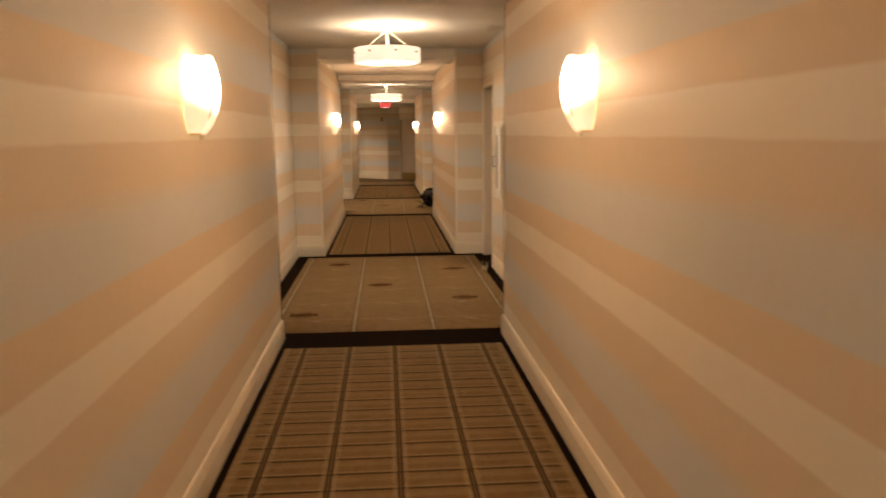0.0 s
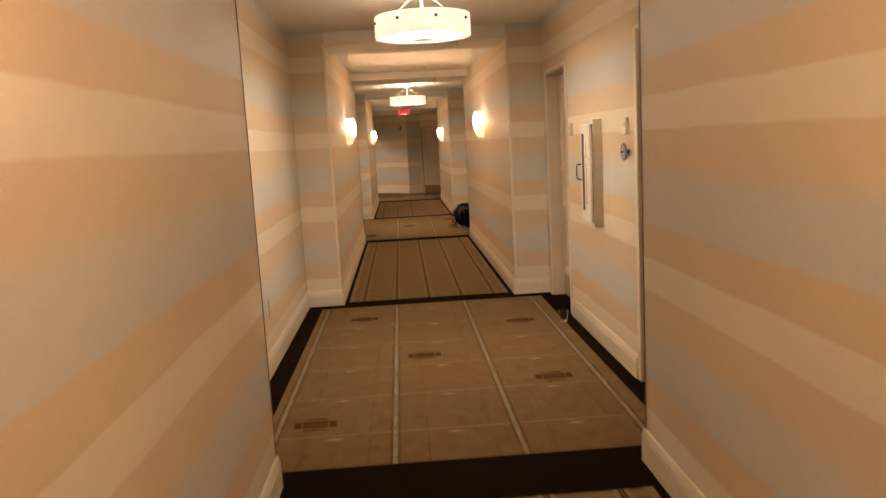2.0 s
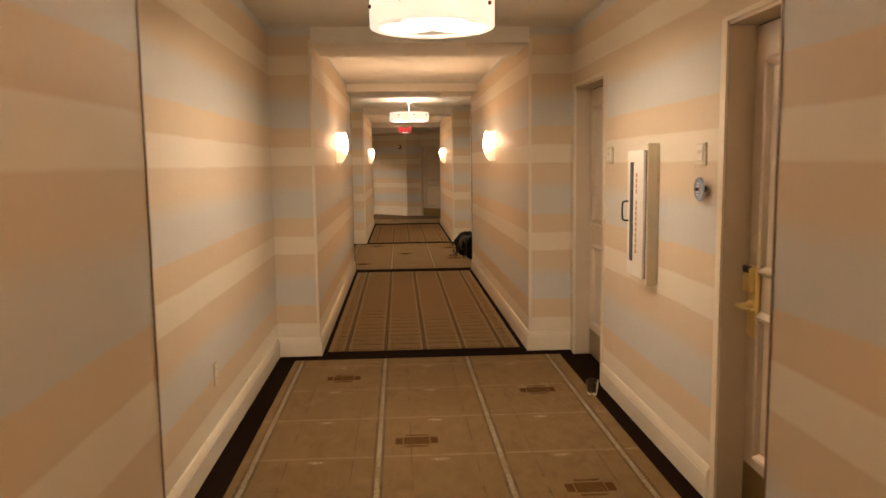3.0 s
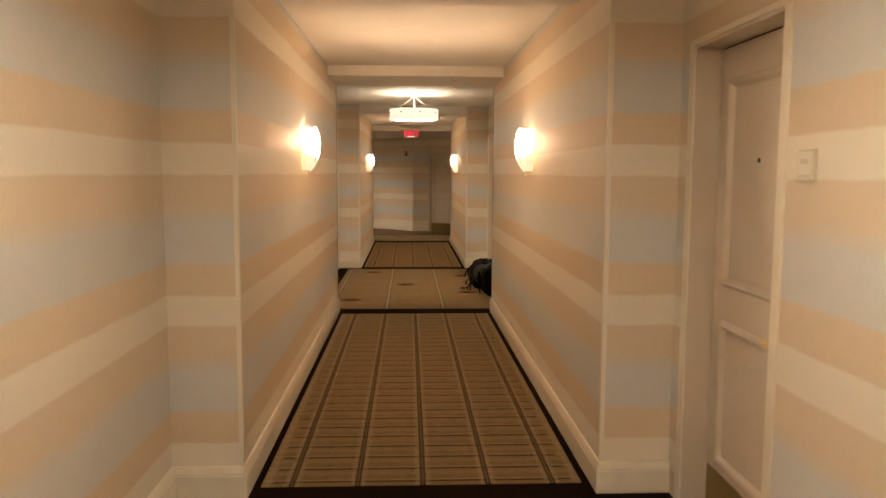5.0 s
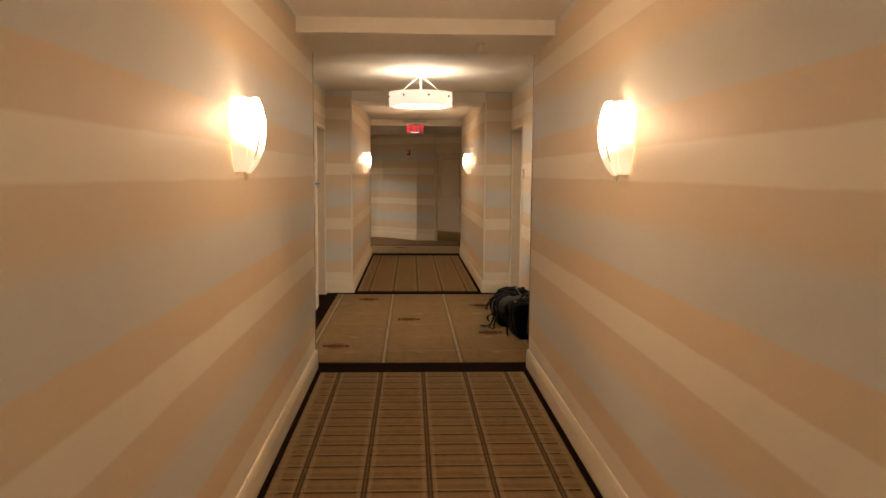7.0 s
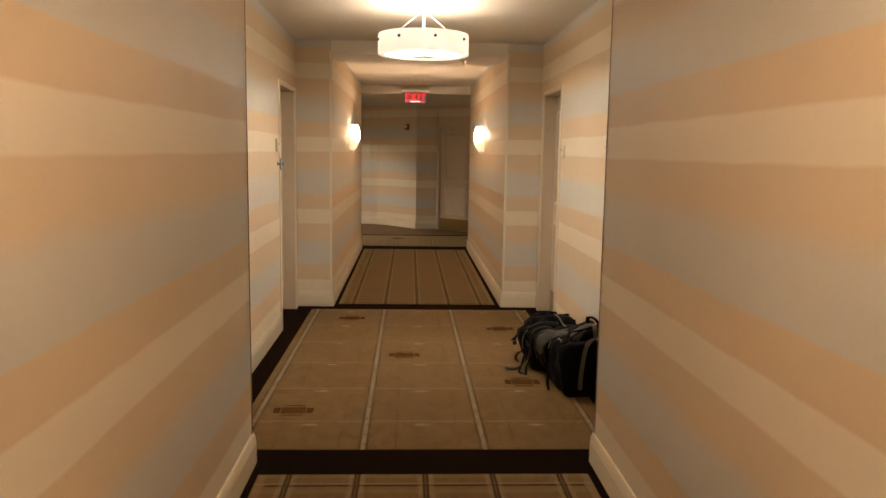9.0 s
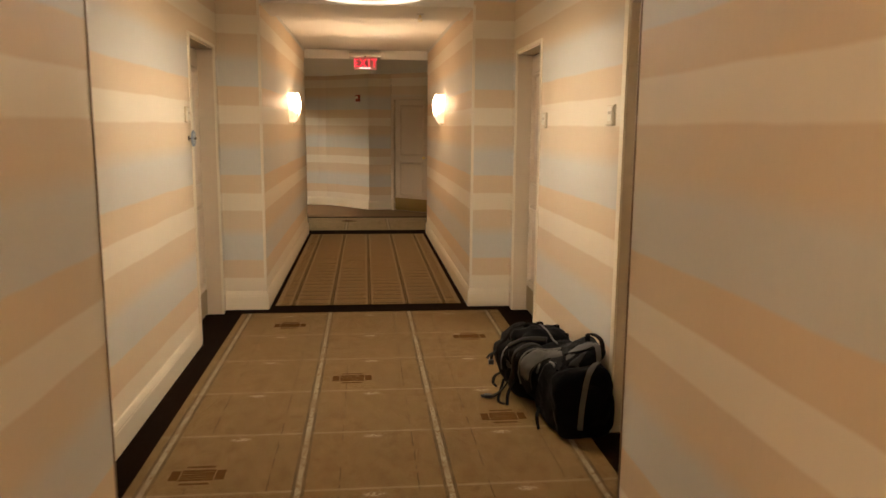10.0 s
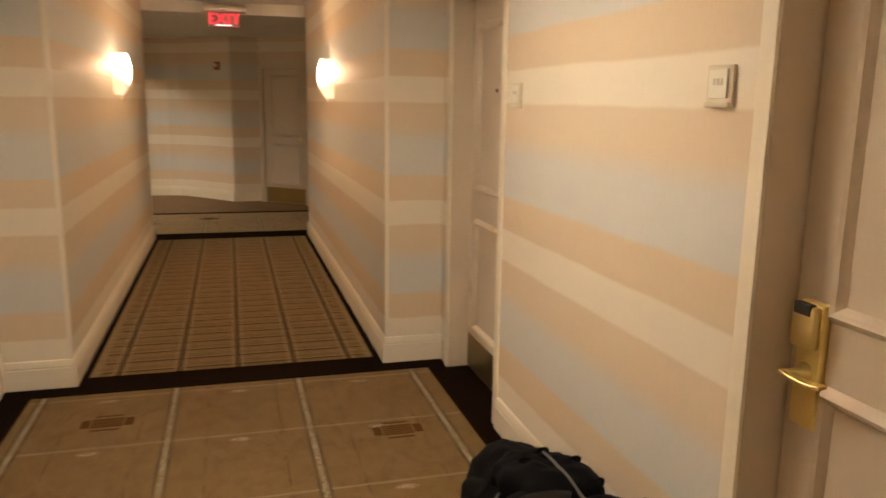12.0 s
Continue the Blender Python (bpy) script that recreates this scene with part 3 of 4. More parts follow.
lob = thing("door_6", pose(0.61, 27.60, 0, 0, 0, math.degrees(DA)), "beige two-panel lobby door with a tall brass kick plate", "door", kind="structure")
for x0, x1 in ((-0.01, 0.05), (0.83, 0.92)):
    part("jamb", boxes((x0, x1, -0.015, 0.10, 0, 2.05), edge=0.003), JAMB, lob)
part("head_jamb", boxes((0.05, 0.83, -0.015, 0.10, 2.0, 2.05), edge=0.003), JAMB, lob)
lobby_leaf = part("leaf", boxes((0.054, 0.826, 0.03, 0.075, 0.01, 1.996), edge=0.003), DOOR, lob)
for z0, z1, nm in ((0.27, 0.90, "lower_panel"), (1.0, 1.90, "upper_panel")):
    bm = ring(bmesh.new(), 0.0, 0.56, z0, z1, 0.042, 0.016)
    bm.transform(pose(0.16, 0.0295, 0, 0, 0, 90) @ Matrix.Diagonal((1, -1, 1, 1)))
    bmesh.ops.recalc_face_normals(bm, faces=bm.faces[:])
    part(nm, bm, DOOR, lobby_leaf)
part("kick_plate", boxes((0.06, 0.82, 0.024, 0.03, 0.015, 0.235)), KICK, lob, "brass kick plate")
kn = lathe([(0, 0.07), (0.022, 0.066), (0.028, 0.05), (0.02, 0.035), (0.011, 0.028), (0.011, 0.0)], 16)
kn.transform(pose(0.76, 0.03, 0.98, 90, 0, 0))
part("knob", kn, BRASS, lob, "brass knob", True)


# ---- sconces ----
def petal(a0, a1, scale, top, bottom):
    """One curved alabaster leaf of the wall bowl; x is out of the wall, y along it."""
    rows, cols = 14, 9
    bm = bmesh.new()
    outer, inner = [], []
    for i in range(rows + 1):
        v = i / rows
        z = bottom + (top - bottom) * v
        r = scale * 0.148 * math.sqrt(1 - ((v - 0.59) / 0.665) ** 2)
        lo, li = [], []
        for j in range(cols + 1):
            a = radians(a0 + (a1 - a0) * j / cols)
            x, y = r * 0.82 * math.cos(a), r * 0.98 * math.sin(a)
            lo.append(bm.verts.new((0.004 + x, y, z)))
            li.append(bm.verts.new((0.004 + x - 0.008 * math.cos(a), y - 0.008 * math.sin(a), z)))
        outer.append(lo)
        inner.append(li)
    for g in (outer, inner):
        for i in range(rows):
            for j in range(cols):
                f = bm.faces.new((g[i][j], g[i][j + 1], g[i + 1][j + 1], g[i + 1][j]))
                f.material_index = 0 if g is outer else 1
    for i in range(rows):
        for j in (0, cols):
            bm.faces.new((outer[i][j], outer[i + 1][j], inner[i + 1][j], inner[i][j]))
    for j in range(cols):
        for i in (0, rows):
            bm.faces.new((outer[i][j], outer[i][j + 1], inner[i][j + 1], inner[i][j]))
    bmesh.ops.recalc_face_normals(bm, faces=bm.faces[:])
    return bm


def sconce(x, y, nx):
    root = thing("wall_sconce", pose(x, y, 1.72, 0, 0, 0 if nx > 0 else 180), "lit alabaster bowl wall sconce with overlapping leaves", "wall lamp", "corridor sconces")
    part("back_plate", boxes((0.0, 0.012, -0.05, 0.05, -0.12, 0.10), edge=0.004), BRASS, root, "brass back plate")
    leaves = [part("shade_leaf", petal(-24, 24, 1.0, 0.158, -0.165), SHADE, root, "glowing alabaster leaf", True)]
    for q in (-1, 1):
        for a0, a1, scale, top in ((21, 50, 0.945, 0.152), (48, 88, 0.895, 0.156)):
            leaves.append(part("shade_leaf", petal(*sorted((q * a0, q * a1)), scale, top, -0.160), SHADE, root, "glowing alabaster leaf", True))
        # dark strip added where the unlit slot between two leaves looks brown
        part("slot_strip", petal(q * 24 - 0.9, q * 24 + 0.9, 1.004, 0.105, -0.140), BRONZE, root, "thin dark strip painting the unlit slot between leaves", True)
    for leaf in leaves:
        leaf.data.materials.append(LEAF_BACK)
    # added cup that blocks bulb light from leaking out of the bottom
    cup = lathe([(0.0, -0.164), (0.040, -0.164), (0.046, -0.156), (0.043, -0.150), (0.0, -0.154)], 20)
    cup.transform(Matrix.Translation((0.02, 0, 0)) @ Matrix.Diagonal((0.6, 0.9, 1, 1)))
    part("cup", cup, BRASS, root, "brass cup added to stop light leaking below", True)
    fin = lathe([(0, -0.195), (0.008, -0.192), (0.011, -0.18), (0.007, -0.17), (0.013, -0.163), (0.013, -0.150), (0, -0.148)], 14)
    fin.transform(Matrix.Translation((0.045, 0, 0)))
    part("finial", fin, PLATE_FACE, root, "small pale finial", True)
    lamp = bpy.data.lights.new("sconce_bulb", "POINT")
    lamp.energy, lamp.color, lamp.shadow_soft_size = SCONCE_BULB, WARM, 0.03
    ob = new("bulb", lamp)
    ob.parent = root
    ob.location = (0.060, 0, 0.09)
    return root


for y in (4.95, 13.52, 22.25):
    sconce(NL, y, 1)
    sconce(NR, y, -1)


# ---- pendants ----
def pendant(x, y, ceiling, dish=None, power=1.0, label="lit round alabaster drum pendant on three rods", drum=DRUM):
    root = thing("pendant_light", pose(x, y, 2.24), label, "ceiling lamp", "bay pendants")
    r = 0.327
    shell = lathe([(r - 0.012, 0.0), (r - 0.002, 0.004), (r, 0.012), (r, 0.136), (r - 0.004, 0.146), (r - 0.014, 0.146), (r - 0.016, 0.138), (r - 0.016, 0.02), (r - 0.05, 0.018), (r - 0.052, 0.004)], 72, True)
    part("drum", shell, drum, root, "pale veined alabaster drum", True)
    bowl = lathe([(0.0, 0.022), (0.14, 0.020), (0.24, 0.016), (r - 0.05, 0.012), (r - 0.05, 0.018), (0.0, 0.028)], 48)
    bowl.normal_update()
    for f in bowl.faces:
        f.material_index = 1 if f.normal.z > 0 else 0
    part("dish", bowl, dish or DISH, root, "bright alabaster bottom dish", True).data.materials.append(LEAF_BACK)
    for k in range(8):
        a = 2 * math.pi * (k + 0.3) / 8
        stud = lathe([(0, 0.014), (0.006, 0.013), (0.010, 0.008), (0.011, 0.0)], 12)
        stud.transform(pose(0, 0, 0, 0, 0, math.degrees(a)) @ pose(r, 0, 0.098, 0, 90, 0))
        part("stud", stud, BRONZE, root, "dark metal stud", True)
    h = ceiling - 2.24
    hub = max(h - 0.055, 0.170)
    part("canopy", lathe([(0, h), (0.058, h), (0.058, h - 0.022), (0.050, h - 0.030), (0.024, hub + 0.006), (0.024, hub), (0, hub)], 28), PLATE_FACE, root, "round cream ceiling canopy", True)
    part("stem", rod((0, 0, hub), (0, 0, 0.130), 0.011), PLATE_FACE, root)
    for k in range(3):
        a = 2 * math.pi * k / 3 + 0.5
        part("rod", rod((0.022 * math.cos(a), 0.022 * math.sin(a), hub + 0.004), (0.29 * math.cos(a), 0.29 * math.sin(a), 0.140), 0.0030, 8), STEEL, root, "slim slanting rod")
        part("strut", rod((0.0, 0.0, 0.134), (0.312 * math.cos(a), 0.312 * math.sin(a), 0.134), 0.005), STEEL, root)
    for k in range(3):
        a = 2 * math.pi * k / 3 + 1.55
        lamp = bpy.data.lights.new("pendant_bulb", "POINT")
        lamp.energy, lamp.color, lamp.shadow_soft_size = power * PENDANT_BULB / 3, SOFT, 0.08
        ob = new("bulb", lamp)
        ob.parent = root
        ob.location = (0.13 * math.cos(a), 0.13 * math.sin(a), 0.10)
    return root


pendant(CX, 9.36, H_BAY)
pendant(CX, 18.12, H_BAY)
# unseen, assumed from the bay spacing and added to light the first walls
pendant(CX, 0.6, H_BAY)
# unseen pendant added to light the lobby end wall from the left
pendant(-2.0, 26.8, 2.456, UNSEEN_DISH, 0.6)
# unseen header added to keep that light off the upper end wall
structure("unseen_lobby_header", boxes((-1.55, -1.35, 25.1, 28.62, 2.04, TOP), edge=0.004), PAPER, "unseen wallpapered header added to cut off lamp light", "soffit")


# ---- fixtures ----
def sprinkler(x, y, z):
    root = thing("sprinkler", pose(x, y, z), "small brass pendent fire sprinkler", "sprinkler", "sprinklers")
    part("escutcheon", lathe([(0, 0), (0.032, 0), (0.030, -0.006), (0.012, -0.010), (0, -0.010)], 20), STEEL, root, "", True)
    part("stem", rod((0, 0, -0.008), (0, 0, -0.03), 0.008), BRASS, root)
    for s in (-1, 1):
        part("frame_arm", sweep([(s * 0.006, 0, -0.028), (s * 0.016, 0, -0.042), (s * 0.005, 0, -0.058)], 0.004, 0.004, (0, 1, 0)), BRASS, root)
    part("deflector", lathe([(0, -0.058), (0.017, -0.058), (0.017, -0.061), (0, -0.061)], 16), BRASS, root)


sprinkler(0.55, 11.47, H_BEAM)
sprinkler(0.54, 15.62, H_BEAM)
sprinkler(0.60, 20.40, H_BEAM)


def sign_plate(side, y, z=1.59):
    """A room sign: bevelled plate, raised face, and a shelf-like foot."""
    root = thing("room_sign", pose(BR, y - 0.0125, z) if side > 0 else pose(BL, y - 0.0125, z, 0, 0, 180), "ivory plastic room number plate on striped wallpaper", "sign", "room signs")
    part("plate", boxes((-0.012, 0, -0.052, 0.052, -0.052, 0.052), edge=0.003), PLATE, root)
    part("face", boxes((-0.017, -0.011, -0.037, 0.037, -0.030, 0.042), edge=0.002), PLATE_FACE, root, "paler raised face")
    part("foot", boxes((-0.020, -0.010, -0.048, 0.048, -0.052, -0.040), edge=0.003), PLATE, root)
    for k in range(3):
        yy = -0.022 + 0.016 * k
        part("character", boxes((-0.0185, -0.0165, yy, yy + 0.008, 0.003, 0.019)), INK, root, "faint brown character")


sign_plate(1, 8.70, 1.565)
sign_plate(1, 10.19, 1.575)
sign_plate(1, 17.42, 1.585)
sign_plate(1, 18.83, 1.57)
sign_plate(-1, 18.87, 1.585)


def wall_disc(side, y, z=1.43):
    """A round enamel wall device on a stem, seen edge-on along the wall."""
    root = thing("wall_disc", pose(BR, y, z) if side > 0 else pose(BL, y, z, 0, 0, 180), "slate blue round enamel plaque on a short metal stem", "plaque", "round plaques")
    t = pose(0, 0, 0, 0, -90, 0)
    stem = lathe([(0, 0.0), (0.016, 0.0), (0.016, 0.003), (0.006, 0.005), (0.006, 0.038), (0.008, 0.040), (0.008, 0.047), (0.004, 0.050), (0, 0.050)], 16)
    stem.transform(t)
    part("stem", stem, BRONZE, root, "dark metal stem with a rounded end", True)
    disc = lathe([(0.007, 0.024), (0.048, 0.024), (0.054, 0.027), (0.054, 0.032), (0.050, 0.035), (0.046, 0.033), (0.020, 0.035), (0.007, 0.036)], 36)
    disc.transform(t)
    part("disc", disc, BLUE, root, "slate blue disc with a raised rim", True)
    for w, h, z0 in ((0.026, 0.007, 0.022), (0.034, 0.005, 0.010), (0.034, 0.005, -0.016), (0.024, 0.006, -0.030)):
        part("emblem_bar", boxes((-0.0375, -0.032, -w / 2, w / 2, z0, z0 + h), edge=0.001), PALE_BLUE, root, "pale raised emblem bar")


wall_disc(1, 8.645, 1.408)
wall_disc(-1, 18.90)

# fire cabinet: surface box with a door carrying a dark pull strip and red lettering
cab = thing("fire_cabinet", pose(BR, 9.252, 0.872), "cream enamel fire extinguisher cabinet with white door", "cabinet")
part("body", boxes((-0.066, 0, 0.0, 0.285, 0.0, 0.76), edge=0.005), CABINET, cab, "cream enamel box")
part("gap_backing", boxes((-0.071, -0.064, 0.012, 0.276, 0.033, 0.722)), GASKET, cab, "grey door gasket")
cab_door = part("cabinet_door", boxes((-0.086, -0.070, 0.010, 0.284, 0.030, 0.725), edge=0.004), CAB_DOOR, cab, "white enamel door")
part("glass_strip", boxes((-0.0885, -0.085, 0.176, 0.230, 0.110, 0.660), edge=0.001), BLACK, cab_door, "dark vision strip")
zs = 0.60
for k in range(15):
    if k != 4:
        part("lettering_bar", boxes((-0.0880, -0.085, 0.112, 0.130, zs - 0.021, zs)), LETTER_RED, cab_door, "faded red upright lettering")
    zs -= 0.030
loop = sweep([(-0.086, 0.264, 0.33), (-0.112, 0.264, 0.333), (-0.120, 0.264, 0.35), (-0.120, 0.264, 0.42), (-0.112, 0.264, 0.437), (-0.086, 0.264, 0.44)], 0.009, 0.009, (0, 1, 0), True)
part("pull_handle", loop, BLACK, cab_door, "dark wire pull", True)

outl = thing("wall_outlet", pose(BL, 9.30, 0.435, 0, 0, 180), "ivory duplex wall outlet", "outlet")
part("cover", boxes((-0.006, 0, -0.037, 0.037, -0.060, 0.060), edge=0.002), PLATE, outl)
for z in (-0.024, 0.024):
    sock = part("socket", boxes((-0.009, -0.005, -0.016, 0.016, z - 0.014, z + 0.014), edge=0.002), PLATE_FACE, outl)
    for s in (-0.006, 0.006):
        part("slot", boxes((-0.0095, -0.0085, s - 0.001, s + 0.001, z - 0.005, z + 0.005)), BLACK, sock)

tumbler = lathe([(0.0, 0.0), (0.031, 0.0), (0.034, 0.004), (0.043, 0.098), (0.0405, 0.098), (0.0325, 0.016), (0.0, 0.014)], 32)
cup = tagged(link("drinking_glass", tumbler, GLASS, True), "empty clear drinking tumbler on the dark carpet border", "glass")
cup.location = (1.215, 10.10, 0.001)

# exit sign under the lobby soffit
ex = thing("exit_sign", pose(0.135, 24.50, 2.295), "illuminated red exit sign below a grey canopy", "sign")
part("canopy", boxes((-0.225, 0.225, -0.05, 0.105, 0.164, 0.238), edge=0.012), STEEL, ex, "grey metal canopy", True)
part("panel", boxes((-0.158, 0.158, -0.008, 0.008, 0.0, 0.168), edge=0.003), EXIT_FACE, ex, "pinkish edge-lit acrylic panel")


def letters(text, size, x, z, y, parent, name, material):
    """Flat letters that face the corridor, centred on x."""
    cu = bpy.data.curves.new(name, "FONT")
    cu.body, cu.size, cu.extrude, cu.align_x = text, size, 0.002, "CENTER"
    cu.space_character = 1.12
    ob = new(name, cu)
    ob.matrix_basis = pose(x, y, z, 90, 0, 0)
    bpy.context.view_layer.update()
    me = bpy.data.meshes.new_from_object(ob.evaluated_get(bpy.context.evaluated_depsgraph_get()))
    me.transform(ob.matrix_basis)
    bpy.data.objects.remove(ob)
    me.materials.clear()
    me.materials.append(material)
    made = new(name, me)
    made.parent = parent
    return tagged(made, "glowing red letters")


letters("EXIT", 0.150, 0.0, 0.042, -0.0105, ex, "letters", EXIT_RED)
part("bulb_strip", boxes((-0.085, 0.075, -0.012, -0.008, 0.020, 0.030), edge=0.002), glow("white_glint", (1.0, 0.8, 0.75), 0.8), ex, "small white lit strip")

al = thing("fire_alarm", pose(0.015, 27.875, 2.03, 0, 0, -49), "small red fire alarm strobe on the end wall", "alarm")
part("box", boxes((-0.045, 0.045, -0.045, 0, -0.06, 0.06), edge=0.006), ALARM, al)
part("lens", boxes((-0.028, 0.028, -0.055, -0.044, -0.01, 0.035), edge=0.005), PLATE_FACE, al, "clear strobe lens")

vent = thing("ceiling_vent", pose(1.23, 9.5, H_BAY), "thin linear ceiling air grille", "vent")
part("frame", boxes((-0.07, 0.07, -0.17, 0.17, -0.006, 0.0), edge=0.002), TRIM, vent)
for k in range(4):
    part("slat", boxes((-0.055 + 0.03 * k, -0.04 + 0.03 * k, -0.155, 0.155, -0.008, -0.005)), JAMB, vent)


# ---- backpack ----
def lump(cx, cy, cz, sx, sy, sz, power=3.2, rough=0.012, seed=0.0, sag=0.0, rot=(0, 0, 0), fine=4):
    """A soft stuffed bag body: a rounded box with creases and a sagging top."""
    bm = bmesh.new()
    bmesh.ops.create_icosphere(bm, subdivisions=fine, radius=1)
    for v in bm.verts:
        d = v.co.normalized()
        k = (abs(d.x) ** power + abs(d.y) ** power + abs(d.z) ** power) ** (-1 / power)
        p = Vector((d.x * k * sx, d.y * k * sy, d.z * k * sz))
        f = noise.noise(Vector((p.x * 6 + seed, p.y * 6, p.z * 6)))
        crease = 1 - 2 * abs(noise.noise(Vector((p.x * 11, p.y * 8 + seed, p.z * 13))))
        fold = 1 - 2 * abs(noise.noise(Vector((p.x * 24 + seed, p.y * 15, p.z * 26))))
        p += d * rough * (1.1 * f + 0.6 * crease + 0.25 * fold)
        p.z -= sag * max(0, p.z / sz) * (p.x / sx) ** 2
        v.co = p
    bm.transform(pose(cx, cy, cz, *rot))
    for v in bm.verts:
        v.co.z = max(v.co.z, 0.005)
    return bm


bag = thing("backpack", pose(1.10, 17.62, 0.003), "large black and grey travel backpack slumped against the wall", "backpack")
BAG = [
    ("main_body", lump(0.085, -0.215, 0.182, 0.150, 0.285, 0.182, 4.6, 0.014, 1.0, 0.02, (0, -8, 2), 5), "black nylon main compartment"),
    ("lid_body", lump(-0.005, 0.27, 0.172, 0.165, 0.29, 0.175, 3.2, 0.020, 5.0, 0.05, (4, 0, 8), 5), "black nylon top compartment"),
    ("front_pocket", lump(-0.065, 0.0, 0.205, 0.080, 0.19, 0.145, 3.6, 0.012, 9.0, 0.0, (0, -24, 6), 5), "black nylon front pocket"),
    ("upper_flap", lump(0.110, -0.250, 0.362, 0.108, 0.178, 0.046, 3.2, 0.018, 13.0, 0.0, (-9, -30, 3), 5), "creased black nylon flap"),
    ("side_pocket", lump(-0.008, -0.265, 0.165, 0.070, 0.195, 0.155, 4.2, 0.012, 21.0, 0.0, (0, 4, 4), 5), "black mesh side pocket"),
    ("end_panel", lump(0.080, -0.445, 0.180, 0.148, 0.055, 0.178, 4.6, 0.012, 33.0, 0.0, (4, -6, 4), 5), "black padded base panel"),
    ("far_pocket", lump(-0.125, 0.30, 0.165, 0.075, 0.17, 0.125, 3.0, 0.012, 17.0, 0.0, (0, -18, 10)), "black pocket"),
    ("hood", lump(0.000, 0.20, 0.314, 0.125, 0.17, 0.062, 2.8, 0.026, 27.0, 0.0, (6, -10, 16), 5), "black folded hood"),
]
skin = bmesh.new()
for name, bm, label in BAG:
    add(skin, bm.copy())
    part(name, bm, NYLON, bag, label, True)
SKIN = BVHTree.FromBMesh(skin)
VIEW_SIDE = Vector((-0.35, -0.60, 0.70)).normalized()      # roughly toward the camera, whose view the trim is fitted to


def onto(p):
    """The point of the bag's skin under p, seen from the camera's side, and the skin's normal there."""
    p = Vector(p)
    hit, normal, _, _ = SKIN.ray_cast(p + VIEW_SIDE * 0.3, -VIEW_SIDE)
    if hit is None or (hit - p).length > 0.12:
        hit, normal, _, _ = SKIN.find_nearest(p)
    return hit, normal


def hugging(points, width, thick, rise=0.003):
    """A strap, tape or cord that lies on the bag's skin along points."""
    pts = [Vector(p) for p in points]
    fine = []
    for a, b in zip(pts, pts[1:]):
        fine += [a.lerp(b, t / 7) for t in range(7)]
    fine.append(pts[-1])
    rows = [onto(p) for p in fine]
    mid = [rows[i][0] + rows[i][1] * rise for i in range(len(rows))]
    for _ in range(3):
        mid = [mid[0]] + [(mid[i - 1] + mid[i] * 2 + mid[i + 1]) / 4 for i in range(1, len(mid) - 1)] + [mid[-1]]
    bm = bmesh.new()
    rings = []
    for i, p in enumerate(mid):
        d = (mid[min(i + 1, len(mid) - 1)] - mid[max(i - 1, 0)]).normalized()
        n = (rows[i][1] + VIEW_SIDE * 0.6).normalized()
        s = d.cross(n).normalized()
        n = s.cross(d).normalized()
        ring = [(-0.5, -0.6), (0.5, -0.6), (0.5, 0.25), (0.32, 0.5), (-0.32, 0.5), (-0.5, 0.25)]
        rings.append([bm.verts.new(p + s * a * width + n * b * thick) for a, b in ring])
    for p, q in zip(rings, rings[1:]):
        for j in range(6):
            bm.faces.new((p[j], p[(j + 1) % 6], q[(j + 1) % 6], q[j]))
    bm.faces.new(rings[0][::-1])
    bm.faces.new(rings[-1])
    bmesh.ops.recalc_face_normals(bm, faces=bm.faces[:])
    return bm


def padded(outline, puff=0.010, step=0.009):
    """A padded panel stitched onto the bag's skin inside a closed outline."""
    pts = [Vector(p) for p in outline]
    centre = sum(pts, Vector()) / len(pts)
    ex = (Vector((0.85, -0.5, 0)) - VIEW_SIDE * Vector((0.85, -0.5, 0)).dot(VIEW_SIDE)).normalized()
    ey = VIEW_SIDE.cross(ex)
    flat = [((p - centre).dot(ex), (p - centre).dot(ey)) for p in pts]
    loops = list(zip(flat, flat[1:] + flat[:1]))

    def edge(x, y):
        best, inside = 9.0, False
        for (ax, ay), (bx, by) in loops:
            dx, dy = bx - ax, by - ay
            t = max(0, min(1, ((x - ax) * dx + (y - ay) * dy) / (dx * dx + dy * dy)))
            best = min(best, math.hypot(x - ax - t * dx, y - ay - t * dy))
            if (ay > y) != (by > y) and x < ax + (y - ay) * dx / dy:
                inside = not inside
        return best if inside else -best
    x0, x1 = min(f[0] for f in flat), max(f[0] for f in flat)
    y0, y1 = min(f[1] for f in flat), max(f[1] for f in flat)
    bm = bmesh.new()
    grid = {}
    for i in range(int((x1 - x0) / step) + 2):
        for j in range(int((y1 - y0) / step) + 2):
            x, y = x0 + i * step, y0 + j * step
            e = edge(x, y)
            if e < -step * 0.8:
                continue
            p, n = onto(centre + ex * x + ey * y)
            k = max(0.0, min(1.0, (e + step * 0.3) / 0.020))
            crumple = 0.004 * noise.noise(Vector((x * 38, y * 55, centre.x * 9)))
            grid[i, j] = bm.verts.new(p + n * (puff * math.sqrt(k) - 0.004 + crumple * k))
    for (i, j) in list(grid):
        q = [grid.get((i + a, j + b)) for a, b in ((0, 0), (1, 0), (1, 1), (0, 1))]
        if all(q) and max((a.co - b.co).length for a in q for b in q) < 0.06:
            bm.faces.new(q)
    bmesh.ops.delete(bm, geom=[v for v in bm.verts if not v.link_faces], context="VERTS")
    bmesh.ops.recalc_face_normals(bm, faces=bm.faces[:])
    bmesh.ops.solidify(bm, geom=bm.faces[:], thickness=0.003)
    return bm


